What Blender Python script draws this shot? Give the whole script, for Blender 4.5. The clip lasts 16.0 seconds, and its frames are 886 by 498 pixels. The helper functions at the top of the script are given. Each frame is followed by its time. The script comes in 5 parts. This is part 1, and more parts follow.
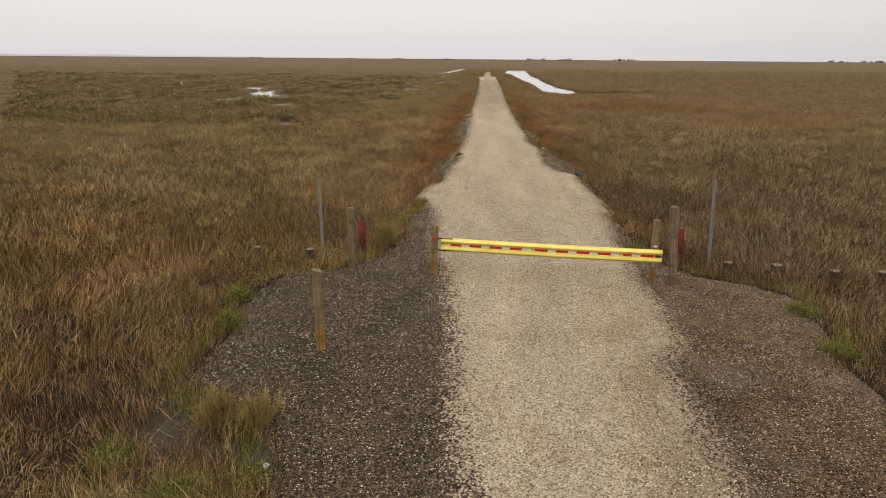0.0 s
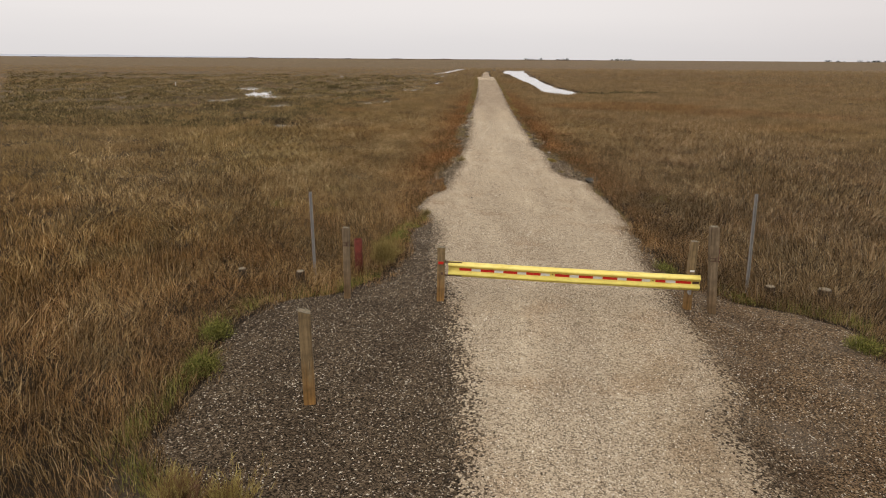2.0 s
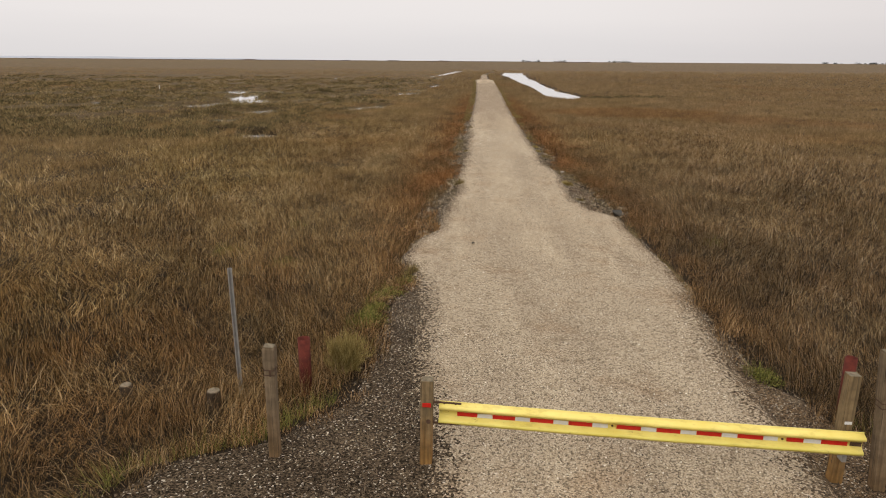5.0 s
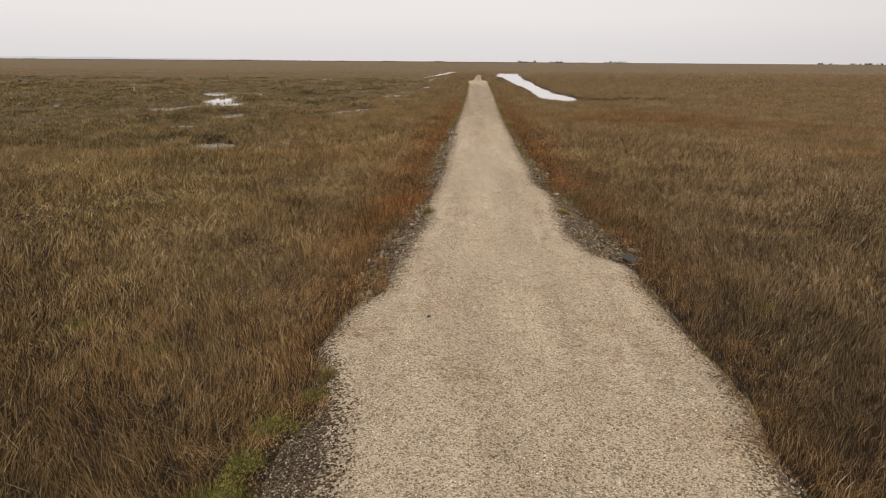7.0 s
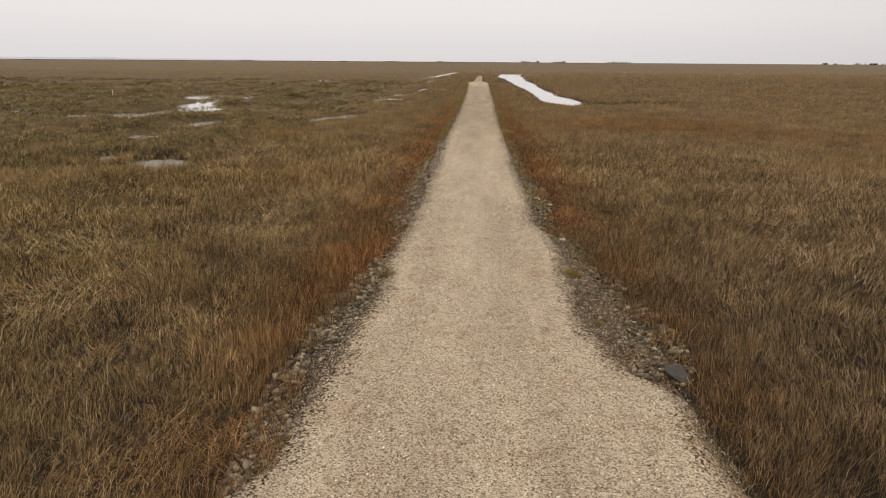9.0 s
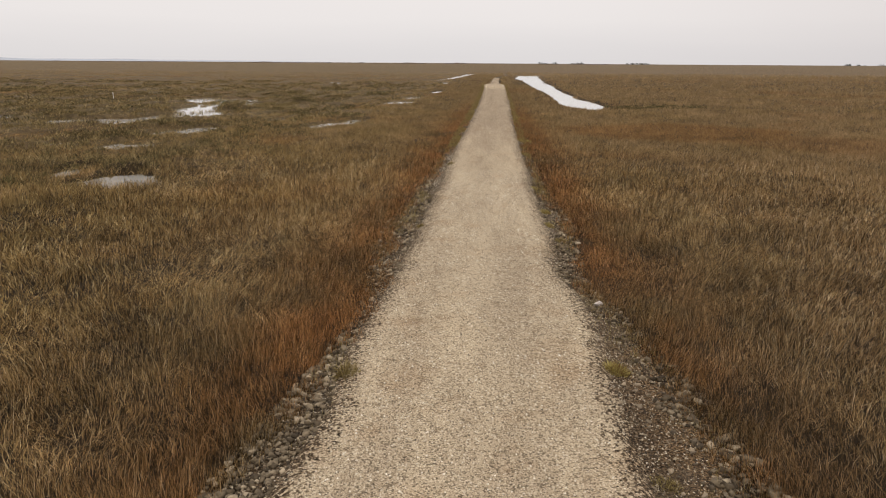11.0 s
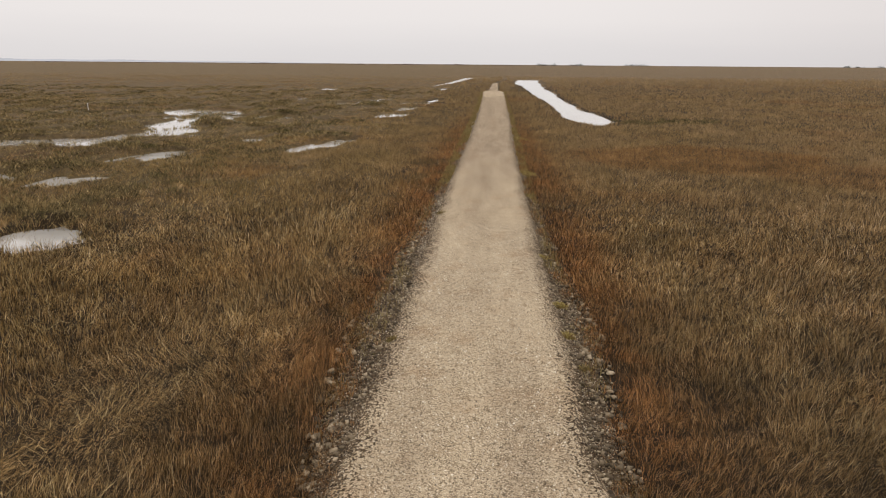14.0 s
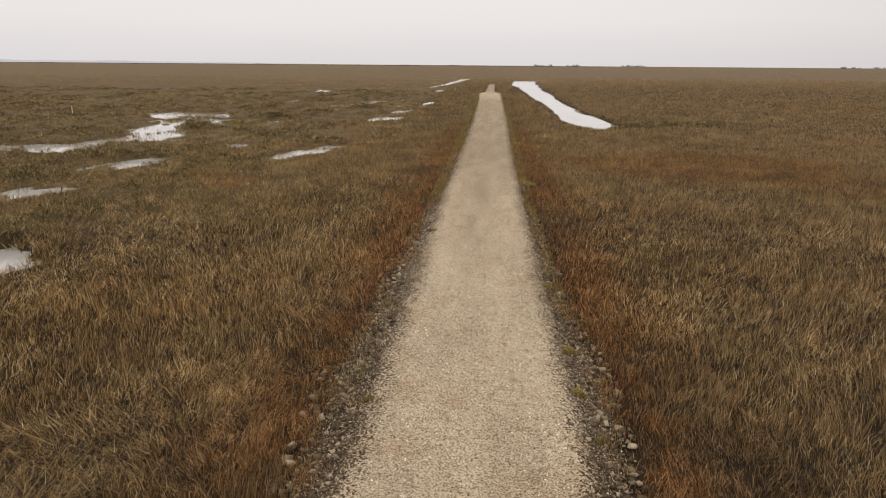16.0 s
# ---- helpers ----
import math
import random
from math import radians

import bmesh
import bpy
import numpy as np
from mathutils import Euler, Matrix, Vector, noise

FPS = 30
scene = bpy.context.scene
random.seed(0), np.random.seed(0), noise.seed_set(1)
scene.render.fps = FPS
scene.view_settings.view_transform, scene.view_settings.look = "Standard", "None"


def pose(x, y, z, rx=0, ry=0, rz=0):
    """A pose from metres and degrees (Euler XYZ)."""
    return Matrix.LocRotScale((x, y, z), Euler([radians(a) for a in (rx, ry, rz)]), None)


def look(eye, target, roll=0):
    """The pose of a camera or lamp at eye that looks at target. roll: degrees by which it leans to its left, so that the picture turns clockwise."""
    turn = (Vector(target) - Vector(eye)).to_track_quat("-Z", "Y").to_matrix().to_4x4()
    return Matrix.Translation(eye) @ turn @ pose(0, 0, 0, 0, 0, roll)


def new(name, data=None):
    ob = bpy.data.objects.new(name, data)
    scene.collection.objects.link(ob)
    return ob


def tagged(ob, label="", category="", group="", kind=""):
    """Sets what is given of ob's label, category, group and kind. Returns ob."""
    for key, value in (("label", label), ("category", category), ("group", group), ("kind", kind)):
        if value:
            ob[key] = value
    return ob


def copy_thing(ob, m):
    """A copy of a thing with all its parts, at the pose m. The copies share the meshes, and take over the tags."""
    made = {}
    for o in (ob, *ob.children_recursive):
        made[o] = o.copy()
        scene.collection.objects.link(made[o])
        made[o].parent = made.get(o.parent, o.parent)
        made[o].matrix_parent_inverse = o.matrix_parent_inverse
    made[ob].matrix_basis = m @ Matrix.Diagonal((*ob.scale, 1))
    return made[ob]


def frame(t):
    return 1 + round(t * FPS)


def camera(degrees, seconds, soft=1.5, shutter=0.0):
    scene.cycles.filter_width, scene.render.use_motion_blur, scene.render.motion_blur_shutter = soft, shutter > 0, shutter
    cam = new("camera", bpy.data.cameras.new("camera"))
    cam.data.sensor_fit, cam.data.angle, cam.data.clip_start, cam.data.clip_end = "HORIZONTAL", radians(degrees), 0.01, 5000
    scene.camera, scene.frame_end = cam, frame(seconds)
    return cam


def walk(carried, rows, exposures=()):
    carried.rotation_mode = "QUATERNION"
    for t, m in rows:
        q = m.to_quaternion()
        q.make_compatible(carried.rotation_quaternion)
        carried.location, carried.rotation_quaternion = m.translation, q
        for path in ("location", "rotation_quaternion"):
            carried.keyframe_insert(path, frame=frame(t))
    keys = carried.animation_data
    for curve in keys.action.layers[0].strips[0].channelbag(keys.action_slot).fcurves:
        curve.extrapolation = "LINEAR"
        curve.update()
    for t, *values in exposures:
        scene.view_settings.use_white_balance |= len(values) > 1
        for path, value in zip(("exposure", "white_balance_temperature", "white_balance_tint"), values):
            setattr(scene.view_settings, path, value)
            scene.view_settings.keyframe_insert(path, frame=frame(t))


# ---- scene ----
# ---------------------------------------------------------------- camera
cam = camera(66.0, 16.0, soft=1.05)
PATH = [
    (0.0, (1.046, -15.100, 4.785), (-0.027, 4.131, -0.601), 0.44),
    (0.5, (0.959, -14.703, 4.761), (-0.109, 4.527, -0.628), 0.43),
    (1.0, (0.876, -14.275, 4.747), (-0.181, 4.957, -0.642), 0.41),
    (1.5, (0.799, -13.783, 4.750), (-0.231, 5.452, -0.633), 0.40),
    (2.0, (0.735, -13.196, 4.768), (-0.269, 6.040, -0.616), 0.40),
    (2.5, (0.693, -12.477, 4.799), (-0.301, 6.759, -0.583), 0.40),
    (3.0, (0.665, -11.655, 4.828), (-0.316, 7.584, -0.547), 0.40),
    (3.5, (0.641, -10.757, 4.844), (-0.304, 8.487, -0.521), 0.41),
    (4.0, (0.547, -9.777, 4.855), (-0.406, 9.470, -0.499), 0.41),
    (4.5, (0.506, -8.699, 4.852), (-0.448, 10.550, -0.493), 0.41),
    (5.0, (0.558, -7.518, 4.832), (-0.379, 11.735, -0.503), 0.42),
    (5.5, (0.683, -6.235, 4.807), (-0.227, 13.021, -0.520), 0.42),
    (6.0, (0.859, -4.853, 4.783), (-0.018, 14.407, -0.538), 0.43),
    (6.5, (1.067, -3.371, 4.769), (0.219, 15.890, -0.549), 0.43),
    (7.0, (1.288, -1.793, 4.775), (0.457, 17.469, -0.544), 0.43),
    (7.5, (1.501, -0.128, 4.817), (0.728, 19.136, -0.503), 0.42),
    (8.0, (1.683, 1.507, 4.857), (0.938, 20.771, -0.466), 0.42),
    (8.5, (1.828, 3.114, 4.895), (1.043, 22.378, -0.424), 0.41),
    (9.0, (1.934, 4.615, 4.905), (1.019, 23.874, -0.409), 0.40),
    (9.5, (2.019, 6.040, 4.894), (0.966, 25.294, -0.413), 0.40),
    (10.0, (2.084, 7.394, 4.878), (0.896, 26.643, -0.419), 0.39),
    (10.5, (2.128, 8.681, 4.877), (0.823, 27.925, -0.411), 0.38),
    (11.0, (2.151, 9.906, 4.908), (0.760, 29.147, -0.372), 0.37),
    (11.5, (2.151, 11.075, 4.990), (0.720, 30.314, -0.284), 0.38),
    (12.0, (2.130, 12.191, 5.141), (0.716, 31.432, -0.131), 0.38),
    (12.5, (2.099, 13.221, 5.333), (0.703, 32.461, 0.055), 0.40),
    (13.0, (2.088, 14.273, 5.610), (0.692, 33.518, 0.347), 0.42),
    (13.5, (2.108, 15.300, 5.872), (0.739, 34.551, 0.623), 0.44),
    (14.0, (2.112, 16.205, 6.032), (0.756, 35.455, 0.779), 0.45),
    (14.5, (2.103, 16.990, 6.096), (0.763, 36.239, 0.833), 0.46),
    (15.0, (2.123, 17.688, 6.130), (0.810, 36.939, 0.871), 0.46),
    (15.5, (2.132, 18.329, 6.140), (0.860, 37.588, 0.898), 0.46),
    (16.0, (2.120, 18.907, 6.108), (0.853, 38.169, 0.878), 0.44),
]
walk(cam, [(t, look(eye, target, roll)) for t, eye, target, roll in PATH])

# ---------------------------------------------------------------- world and sun: bright overcast
SUN_UP, SUN_ROUND = radians(48), radians(200)
world = bpy.data.worlds.new("world")
scene.world = world
world.use_nodes = True
wn, wl = world.node_tree.nodes, world.node_tree.links
wn.clear()
w_out, w_bg = wn.new("ShaderNodeOutputWorld"), wn.new("ShaderNodeBackground")
w_sky = wn.new("ShaderNodeTexSky")
w_sky.sky_type, w_sky.sun_disc = "NISHITA", False
w_sky.sun_elevation, w_sky.sun_rotation = SUN_UP, SUN_ROUND
w_sky.dust_density, w_sky.air_density = 6.0, 1.0
w_dim = wn.new("ShaderNodeMix")
w_dim.data_type, w_dim.blend_type = "RGBA", "MULTIPLY"
w_dim.inputs[0].default_value = 1.0
w_dim.inputs[7].default_value = (0.08, 0.08, 0.08, 1)
wl.new(w_sky.outputs[0], w_dim.inputs[6])
w_co = wn.new("ShaderNodeTexCoord")
w_xyz = wn.new("ShaderNodeSeparateXYZ")
wl.new(w_co.outputs["Generated"], w_xyz.inputs[0])
w_map = wn.new("ShaderNodeMapping")
w_map.inputs["Scale"].default_value = (1.6, 1.6, 14.0)
wl.new(w_co.outputs["Generated"], w_map.inputs["Vector"])
w_cloud = wn.new("ShaderNodeTexNoise")
w_cloud.inputs["Scale"].default_value, w_cloud.inputs["Detail"].default_value = 1.4, 4.0
wl.new(w_map.outputs[0], w_cloud.inputs["Vector"])
w_add = wn.new("ShaderNodeMath")
w_add.operation = "MULTIPLY_ADD"
w_add.inputs[1].default_value = 0.035
wl.new(w_cloud.outputs[0], w_add.inputs[0])
wl.new(w_xyz.outputs[2], w_add.inputs[2])
w_ramp = wn.new("ShaderNodeValToRGB")
RAMP = ((0.0, (0.765, 0.735, 0.735)), (0.035, (0.81, 0.775, 0.77)), (0.075, (0.89, 0.845, 0.83)), (0.13, (0.92, 0.865, 0.845)), (0.4, (1.15, 1.1, 1.08)), (1.0, (1.75, 1.68, 1.64)))
for n, (at, colour) in enumerate(RAMP):
    e = w_ramp.color_ramp.elements[n] if n < 2 else w_ramp.color_ramp.elements.new(at)
    e.position, e.color = at, (*colour, 1)
wl.new(w_add.outputs[0], w_ramp.inputs[0])
w_mix = wn.new("ShaderNodeMix")
w_mix.data_type = "RGBA"
w_mix.inputs[0].default_value = 0.93
wl.new(w_dim.outputs[2], w_mix.inputs[6])
wl.new(w_ramp.outputs[0], w_mix.inputs[7])
w_side = wn.new("ShaderNodeMapRange")
w_side.interpolation_type = "SMOOTHSTEP"
for socket, v in zip(w_side.inputs, (0.0, 0.05, 0.75, 0.0, 1.0)):
    socket.default_value = v
wl.new(w_xyz.outputs[0], w_side.inputs[0])
w_veil = wn.new("ShaderNodeMix")
w_veil.data_type, w_veil.blend_type = "RGBA", "MULTIPLY"
w_veil.inputs[7].default_value = (0.88, 0.865, 0.865, 1)
wl.new(w_side.outputs[0], w_veil.inputs[0])
wl.new(w_mix.outputs[2], w_veil.inputs[6])
wl.new(w_veil.outputs[2], w_bg.inputs[0])
w_bg.inputs[1].default_value = 1.0
wl.new(w_bg.outputs[0], w_out.inputs[0])

sun = new("sun", bpy.data.lights.new("sun", "SUN"))
sun.data.energy, sun.data.angle, sun.data.color = 0.7, radians(25), (1.0, 0.95, 0.88)
sun.matrix_world = look((0, 0, 60), (60 * math.sin(SUN_ROUND) / math.tan(SUN_UP) * -1, -60 * math.cos(SUN_ROUND) / math.tan(SUN_UP), 0))


# ---------------------------------------------------------------- material helpers
class Nodes:
    """A small wrapper that adds nodes to one material."""

    def __init__(self, name, rough=0.9, spec=0.2, metal=0.0):
        self.mat = bpy.data.materials.new(name)
        self.mat.use_nodes = True
        self.tree = self.mat.node_tree
        self.bsdf = self.tree.nodes["Principled BSDF"]
        self.bsdf.inputs["Roughness"].default_value = rough
        self.bsdf.inputs["Specular IOR Level"].default_value = spec
        self.bsdf.inputs["Metallic"].default_value = metal

    def node(self, kind):
        return self.tree.nodes.new(kind)

    def put(self, socket, value):
        if isinstance(value, bpy.types.NodeSocket):
            self.tree.links.new(value, socket)
        elif isinstance(value, tuple) and len(value) == 3 and socket.type == "RGBA":
            socket.default_value = (*value, 1)
        else:
            socket.default_value = value

    def pos(self):
        return self.node("ShaderNodeNewGeometry").outputs["Position"]

    def obj(self):
        return self.node("ShaderNodeTexCoord").outputs["Object"]

    def island(self):
        return self.node("ShaderNodeNewGeometry").outputs["Random Per Island"]

    def rand(self):
        return self.node("ShaderNodeObjectInfo").outputs["Random"]

    def scaled(self, vec, s):
        n = self.node("ShaderNodeMapping")
        self.put(n.inputs["Vector"], vec)
        n.inputs["Scale"].default_value = s
        return n.outputs[0]

    def noise(self, vec, scale, detail=3.0, rough=0.55, warp=0.0):
        n = self.node("ShaderNodeTexNoise")
        self.put(n.inputs["Vector"], vec)
        n.inputs["Scale"].default_value, n.inputs["Detail"].default_value = scale, detail
        n.inputs["Roughness"].default_value, n.inputs["Distortion"].default_value = rough, warp
        return n.outputs[0]

    def cells(self, vec, scale, out="Color", feature="F1"):
        n = self.node("ShaderNodeTexVoronoi")
        n.feature = feature
        self.put(n.inputs["Vector"], vec)
        n.inputs["Scale"].default_value = scale
        return n.outputs[out]

    def math(self, op, a, b=0.0, c=0.0):
        n = self.node("ShaderNodeMath")
        n.operation = op
        for socket, v in zip(n.inputs, (a, b, c)):
            self.put(socket, v)
        return n.outputs[0]

    def span(self, v, a, b, lo=0.0, hi=1.0):
        n = self.node("ShaderNodeMapRange")
        n.interpolation_type = "SMOOTHSTEP"
        for socket, val in zip(n.inputs, (v, a, b, lo, hi)):
            self.put(socket, val)
        return n.outputs[0]

    def ramp(self, v, *stops):
        n = self.node("ShaderNodeValToRGB")
        for k, (at, colour) in enumerate(stops):
            e = n.color_ramp.elements[k] if k < 2 else n.color_ramp.elements.new(at)
            e.position, e.color = at, (*colour, 1)
        self.put(n.inputs[0], v)
        return n.outputs[0]

    def mix(self, f, a, b, blend="MIX"):
        n = self.node("ShaderNodeMix")
        n.data_type, n.blend_type = "RGBA", blend
        self.put(n.inputs[0], f)
        self.put(n.inputs[6], a)
        self.put(n.inputs[7], b)
        return n.outputs[2]

    def xyz(self, vec):
        n = self.node("ShaderNodeSeparateXYZ")
        self.put(n.inputs[0], vec)
        return n.outputs

    def bump(self, height, depth=0.01, strength=1.0):
        n = self.node("ShaderNodeBump")
        n.inputs["Distance"].default_value, n.inputs["Strength"].default_value = depth, strength
        self.put(n.inputs["Height"], height)
        self.tree.links.new(n.outputs[0], self.bsdf.inputs["Normal"])

    def done(self, colour):
        self.put(self.bsdf.inputs["Base Color"], colour)
        return self.mat

    def leafy(self, colour, share):
        """Thin blades: part of the light passes through them."""
        thin, both = self.node("ShaderNodeBsdfTranslucent"), self.node("ShaderNodeMixShader")
        self.put(thin.inputs[0], colour)
        both.inputs[0].default_value = share
        self.tree.links.new(self.bsdf.outputs[0], both.inputs[1])
        self.tree.links.new(thin.outputs[0], both.inputs[2])
        self.tree.links.new(both.outputs[0], self.tree.nodes["Material Output"].inputs[0])
        return self.done(colour)


def marsh_tint(m, base):
    """The marsh's patches of rust, olive and grey and its darker stretches, by place, over a base colour."""
    p = m.pos()
    x, y, _ = m.xyz(p)
    wide = m.noise(p, 0.055, 2.0, 0.5, 0.6)
    mid = m.noise(p, 0.32, 3.0, 0.6, 0.4)
    off = m.math("ABSOLUTE", m.math("SUBTRACT", x, 1.9))
    verge = m.math("MULTIPLY", m.math("MULTIPLY", m.span(off, 6.4, 2.5), m.span(y, 6.0, 20.0, 0.55, 1.0)), m.span(mid, 0.28, 0.52))
    ex, ey = m.math("MULTIPLY", m.math("SUBTRACT", x, 16.5), 0.105), m.math("MULTIPLY", m.math("SUBTRACT", y, 65.0), 0.135)
    reach = m.math("SQRT", m.math("ADD", m.math("MULTIPLY", ex, ex), m.math("MULTIPLY", ey, ey)))
    stand = m.span(m.math("ADD", reach, m.math("MULTIPLY", m.math("SUBTRACT", m.noise(p, 0.2, 3.0), 0.5), 0.8)), 1.06, 0.84)
    rust = m.math("MAXIMUM", m.math("MULTIPLY", m.span(wide, 0.52, 0.68), 0.45), m.math("MAXIMUM", m.math("MULTIPLY", m.math("MULTIPLY", verge, m.span(y, 120.0, 50.0)), 0.9), m.math("MULTIPLY", stand, 0.62)))
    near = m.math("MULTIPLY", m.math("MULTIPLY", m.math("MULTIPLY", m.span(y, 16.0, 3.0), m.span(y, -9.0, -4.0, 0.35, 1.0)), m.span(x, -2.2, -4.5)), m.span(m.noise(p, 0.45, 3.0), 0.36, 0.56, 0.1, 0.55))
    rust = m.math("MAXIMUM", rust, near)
    c = m.mix(rust, base, m.mix(1.0, base, (0.91, 0.715, 0.595), "MULTIPLY"))
    olive = m.math("MULTIPLY", m.math("MULTIPLY", m.span(x, -2.0, -10.0), m.span(y, 150.0, 60.0, 0.15, 1.0)), m.span(m.noise(p, 0.11, 3.0, 0.55), 0.40, 0.62))
    c = m.mix(m.math("MULTIPLY", olive, 0.7), c, m.mix(1.0, c, (0.95, 0.97, 0.84), "MULTIPLY"))
    grey = m.math("MULTIPLY", m.span(x, 5.0, 12.0), m.span(m.noise(p, 0.09, 3.0, 0.55), 0.36, 0.56))
    grey = m.math("MULTIPLY", grey, m.math("SUBTRACT", 1.0, stand))
    c = m.mix(m.math("MULTIPLY", grey, 0.65), c, m.mix(1.0, c, (1.07, 1.07, 1.18), "MULTIPLY"))
    c = m.mix(1.0, c, m.ramp(mid, (0.25, (0.64, 0.66, 0.64)), (0.75, (1.32, 1.29, 1.24))), "MULTIPLY")
    foot = m.math("MULTIPLY", m.math("MULTIPLY", m.span(off, 4.7, 3.1), m.math("MULTIPLY", m.span(y, 12.0, 22.0), m.span(y, 130.0, 70.0))), m.span(m.noise(p, 0.6, 4.0), 0.34, 0.62, 0.15, 0.75))
    c = m.mix(foot, c, m.mix(1.0, c, (0.90, 0.76, 0.68), "MULTIPLY"))
    # Darker grass right of the track, then a darker stretch to its left.
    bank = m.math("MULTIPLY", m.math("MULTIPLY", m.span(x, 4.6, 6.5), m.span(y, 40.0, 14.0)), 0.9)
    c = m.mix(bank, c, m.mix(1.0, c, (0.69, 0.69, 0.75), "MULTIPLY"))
    c = m.mix(m.math("MULTIPLY", m.math("MULTIPLY", m.span(x, -2.0, -4.0), m.span(y, -8.0, -4.0)), m.span(y, 19.0, 11.0)), c, m.mix(1.0, c, (0.88, 0.88, 0.88), "MULTIPLY"))
    return m.mix(1.0, c, m.ramp(m.noise(p, 2.6, 3.0, 0.6), (0.3, (0.70, 0.71, 0.68)), (0.7, (1.30, 1.28, 1.24))), "MULTIPLY")


m = Nodes("marsh_ground", 0.95, 0.1)
p = m.pos()
streak = m.noise(p, 1.7, 5.0, 0.65)
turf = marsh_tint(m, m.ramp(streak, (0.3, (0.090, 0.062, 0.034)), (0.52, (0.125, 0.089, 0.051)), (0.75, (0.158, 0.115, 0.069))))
# Near-black mud: the shade between the grass blades is put into its colour.
mud_in_shade = m.ramp(m.noise(p, 6.0, 5.0, 0.65), (0.3, (0.010, 0.007, 0.004)), (0.7, (0.034, 0.023, 0.013)))
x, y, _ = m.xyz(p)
c = m.mix(m.span(m.math("ADD", y, m.math("MULTIPLY", m.noise(p, 0.02, 3.0), 120.0)), 210.0, 420.0), m.mix(m.math("MULTIPLY", m.math("MULTIPLY", m.span(x, -7.0, -12.0), m.span(y, 38.0, 52.0)), 0.75), mud_in_shade, turf), turf)
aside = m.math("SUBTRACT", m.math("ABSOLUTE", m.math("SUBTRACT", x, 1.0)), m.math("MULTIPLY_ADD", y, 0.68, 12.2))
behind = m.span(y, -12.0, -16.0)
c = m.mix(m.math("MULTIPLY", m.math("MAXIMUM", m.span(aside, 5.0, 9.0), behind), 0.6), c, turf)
soil = m.math("MULTIPLY", m.span(m.math("ABSOLUTE", m.math("ADD", x, 2.4)), 1.9, 1.0), m.math("MULTIPLY", m.span(y, -5.4, -6.2), m.span(y, -10.0, -9.0)))
c = m.mix(soil, c, m.ramp(m.noise(p, 26.0, 5.0, 0.75), (0.36, (0.030, 0.021, 0.013)), (0.7, (0.125, 0.096, 0.064))))
m.bump(m.noise(p, 5.0, 6.0, 0.7), 0.12)
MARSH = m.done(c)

m = Nodes("marsh_grass", 0.85, 0.06)
c = m.ramp(m.island(), (0.0, (0.012, 0.007, 0.0025)), (0.24, (0.058, 0.035, 0.013)), (0.52, (0.222, 0.139, 0.058)), (0.82, (0.405, 0.270, 0.130)), (0.93, (0.50, 0.365, 0.205)), (1.0, (0.64, 0.50, 0.33)))
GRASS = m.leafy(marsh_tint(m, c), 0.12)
m = Nodes("far_marsh_grass", 0.85, 0.06)
c = m.ramp(m.island(), (0.0, (0.165, 0.110, 0.053)), (0.6, (0.268, 0.183, 0.092)), (1.0, (0.37, 0.26, 0.138)))
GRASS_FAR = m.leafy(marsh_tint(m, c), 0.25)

m = Nodes("hummock_grass", 0.85, 0.06)
p = m.pos()
c = m.ramp(m.island(), (0.0, (0.055, 0.042, 0.020)), (0.45, (0.185, 0.138, 0.070)), (0.85, (0.31, 0.235, 0.128)), (1.0, (0.43, 0.34, 0.20)))
MOUND = m.leafy(m.mix(1.0, c, m.ramp(m.noise(p, 1.2, 3.0, 0.6), (0.3, (0.65, 0.70, 0.62)), (0.7, (1.25, 1.15, 1.0))), "MULTIPLY"), 0.15)

m = Nodes("dark_sedge", 0.85, 0.06)
p = m.pos()
c = m.ramp(m.island(), (0.0, (0.024, 0.020, 0.009)), (0.5, (0.100, 0.080, 0.038)), (0.9, (0.195, 0.150, 0.076)), (1.0, (0.30, 0.235, 0.13)))
SEDGE = m.leafy(m.mix(1.0, c, m.ramp(m.noise(p, 0.5, 3.0, 0.6), (0.3, (0.8, 0.92, 0.75)), (0.7, (1.2, 1.08, 1.05))), "MULTIPLY"), 0.12)

m = Nodes("fallen_straw", 0.85, 0.08)
c = m.ramp(m.island(), (0.0, (0.17, 0.110, 0.048)), (0.6, (0.38, 0.268, 0.126)), (1.0, (0.72, 0.57, 0.34)))
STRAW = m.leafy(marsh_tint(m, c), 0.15)

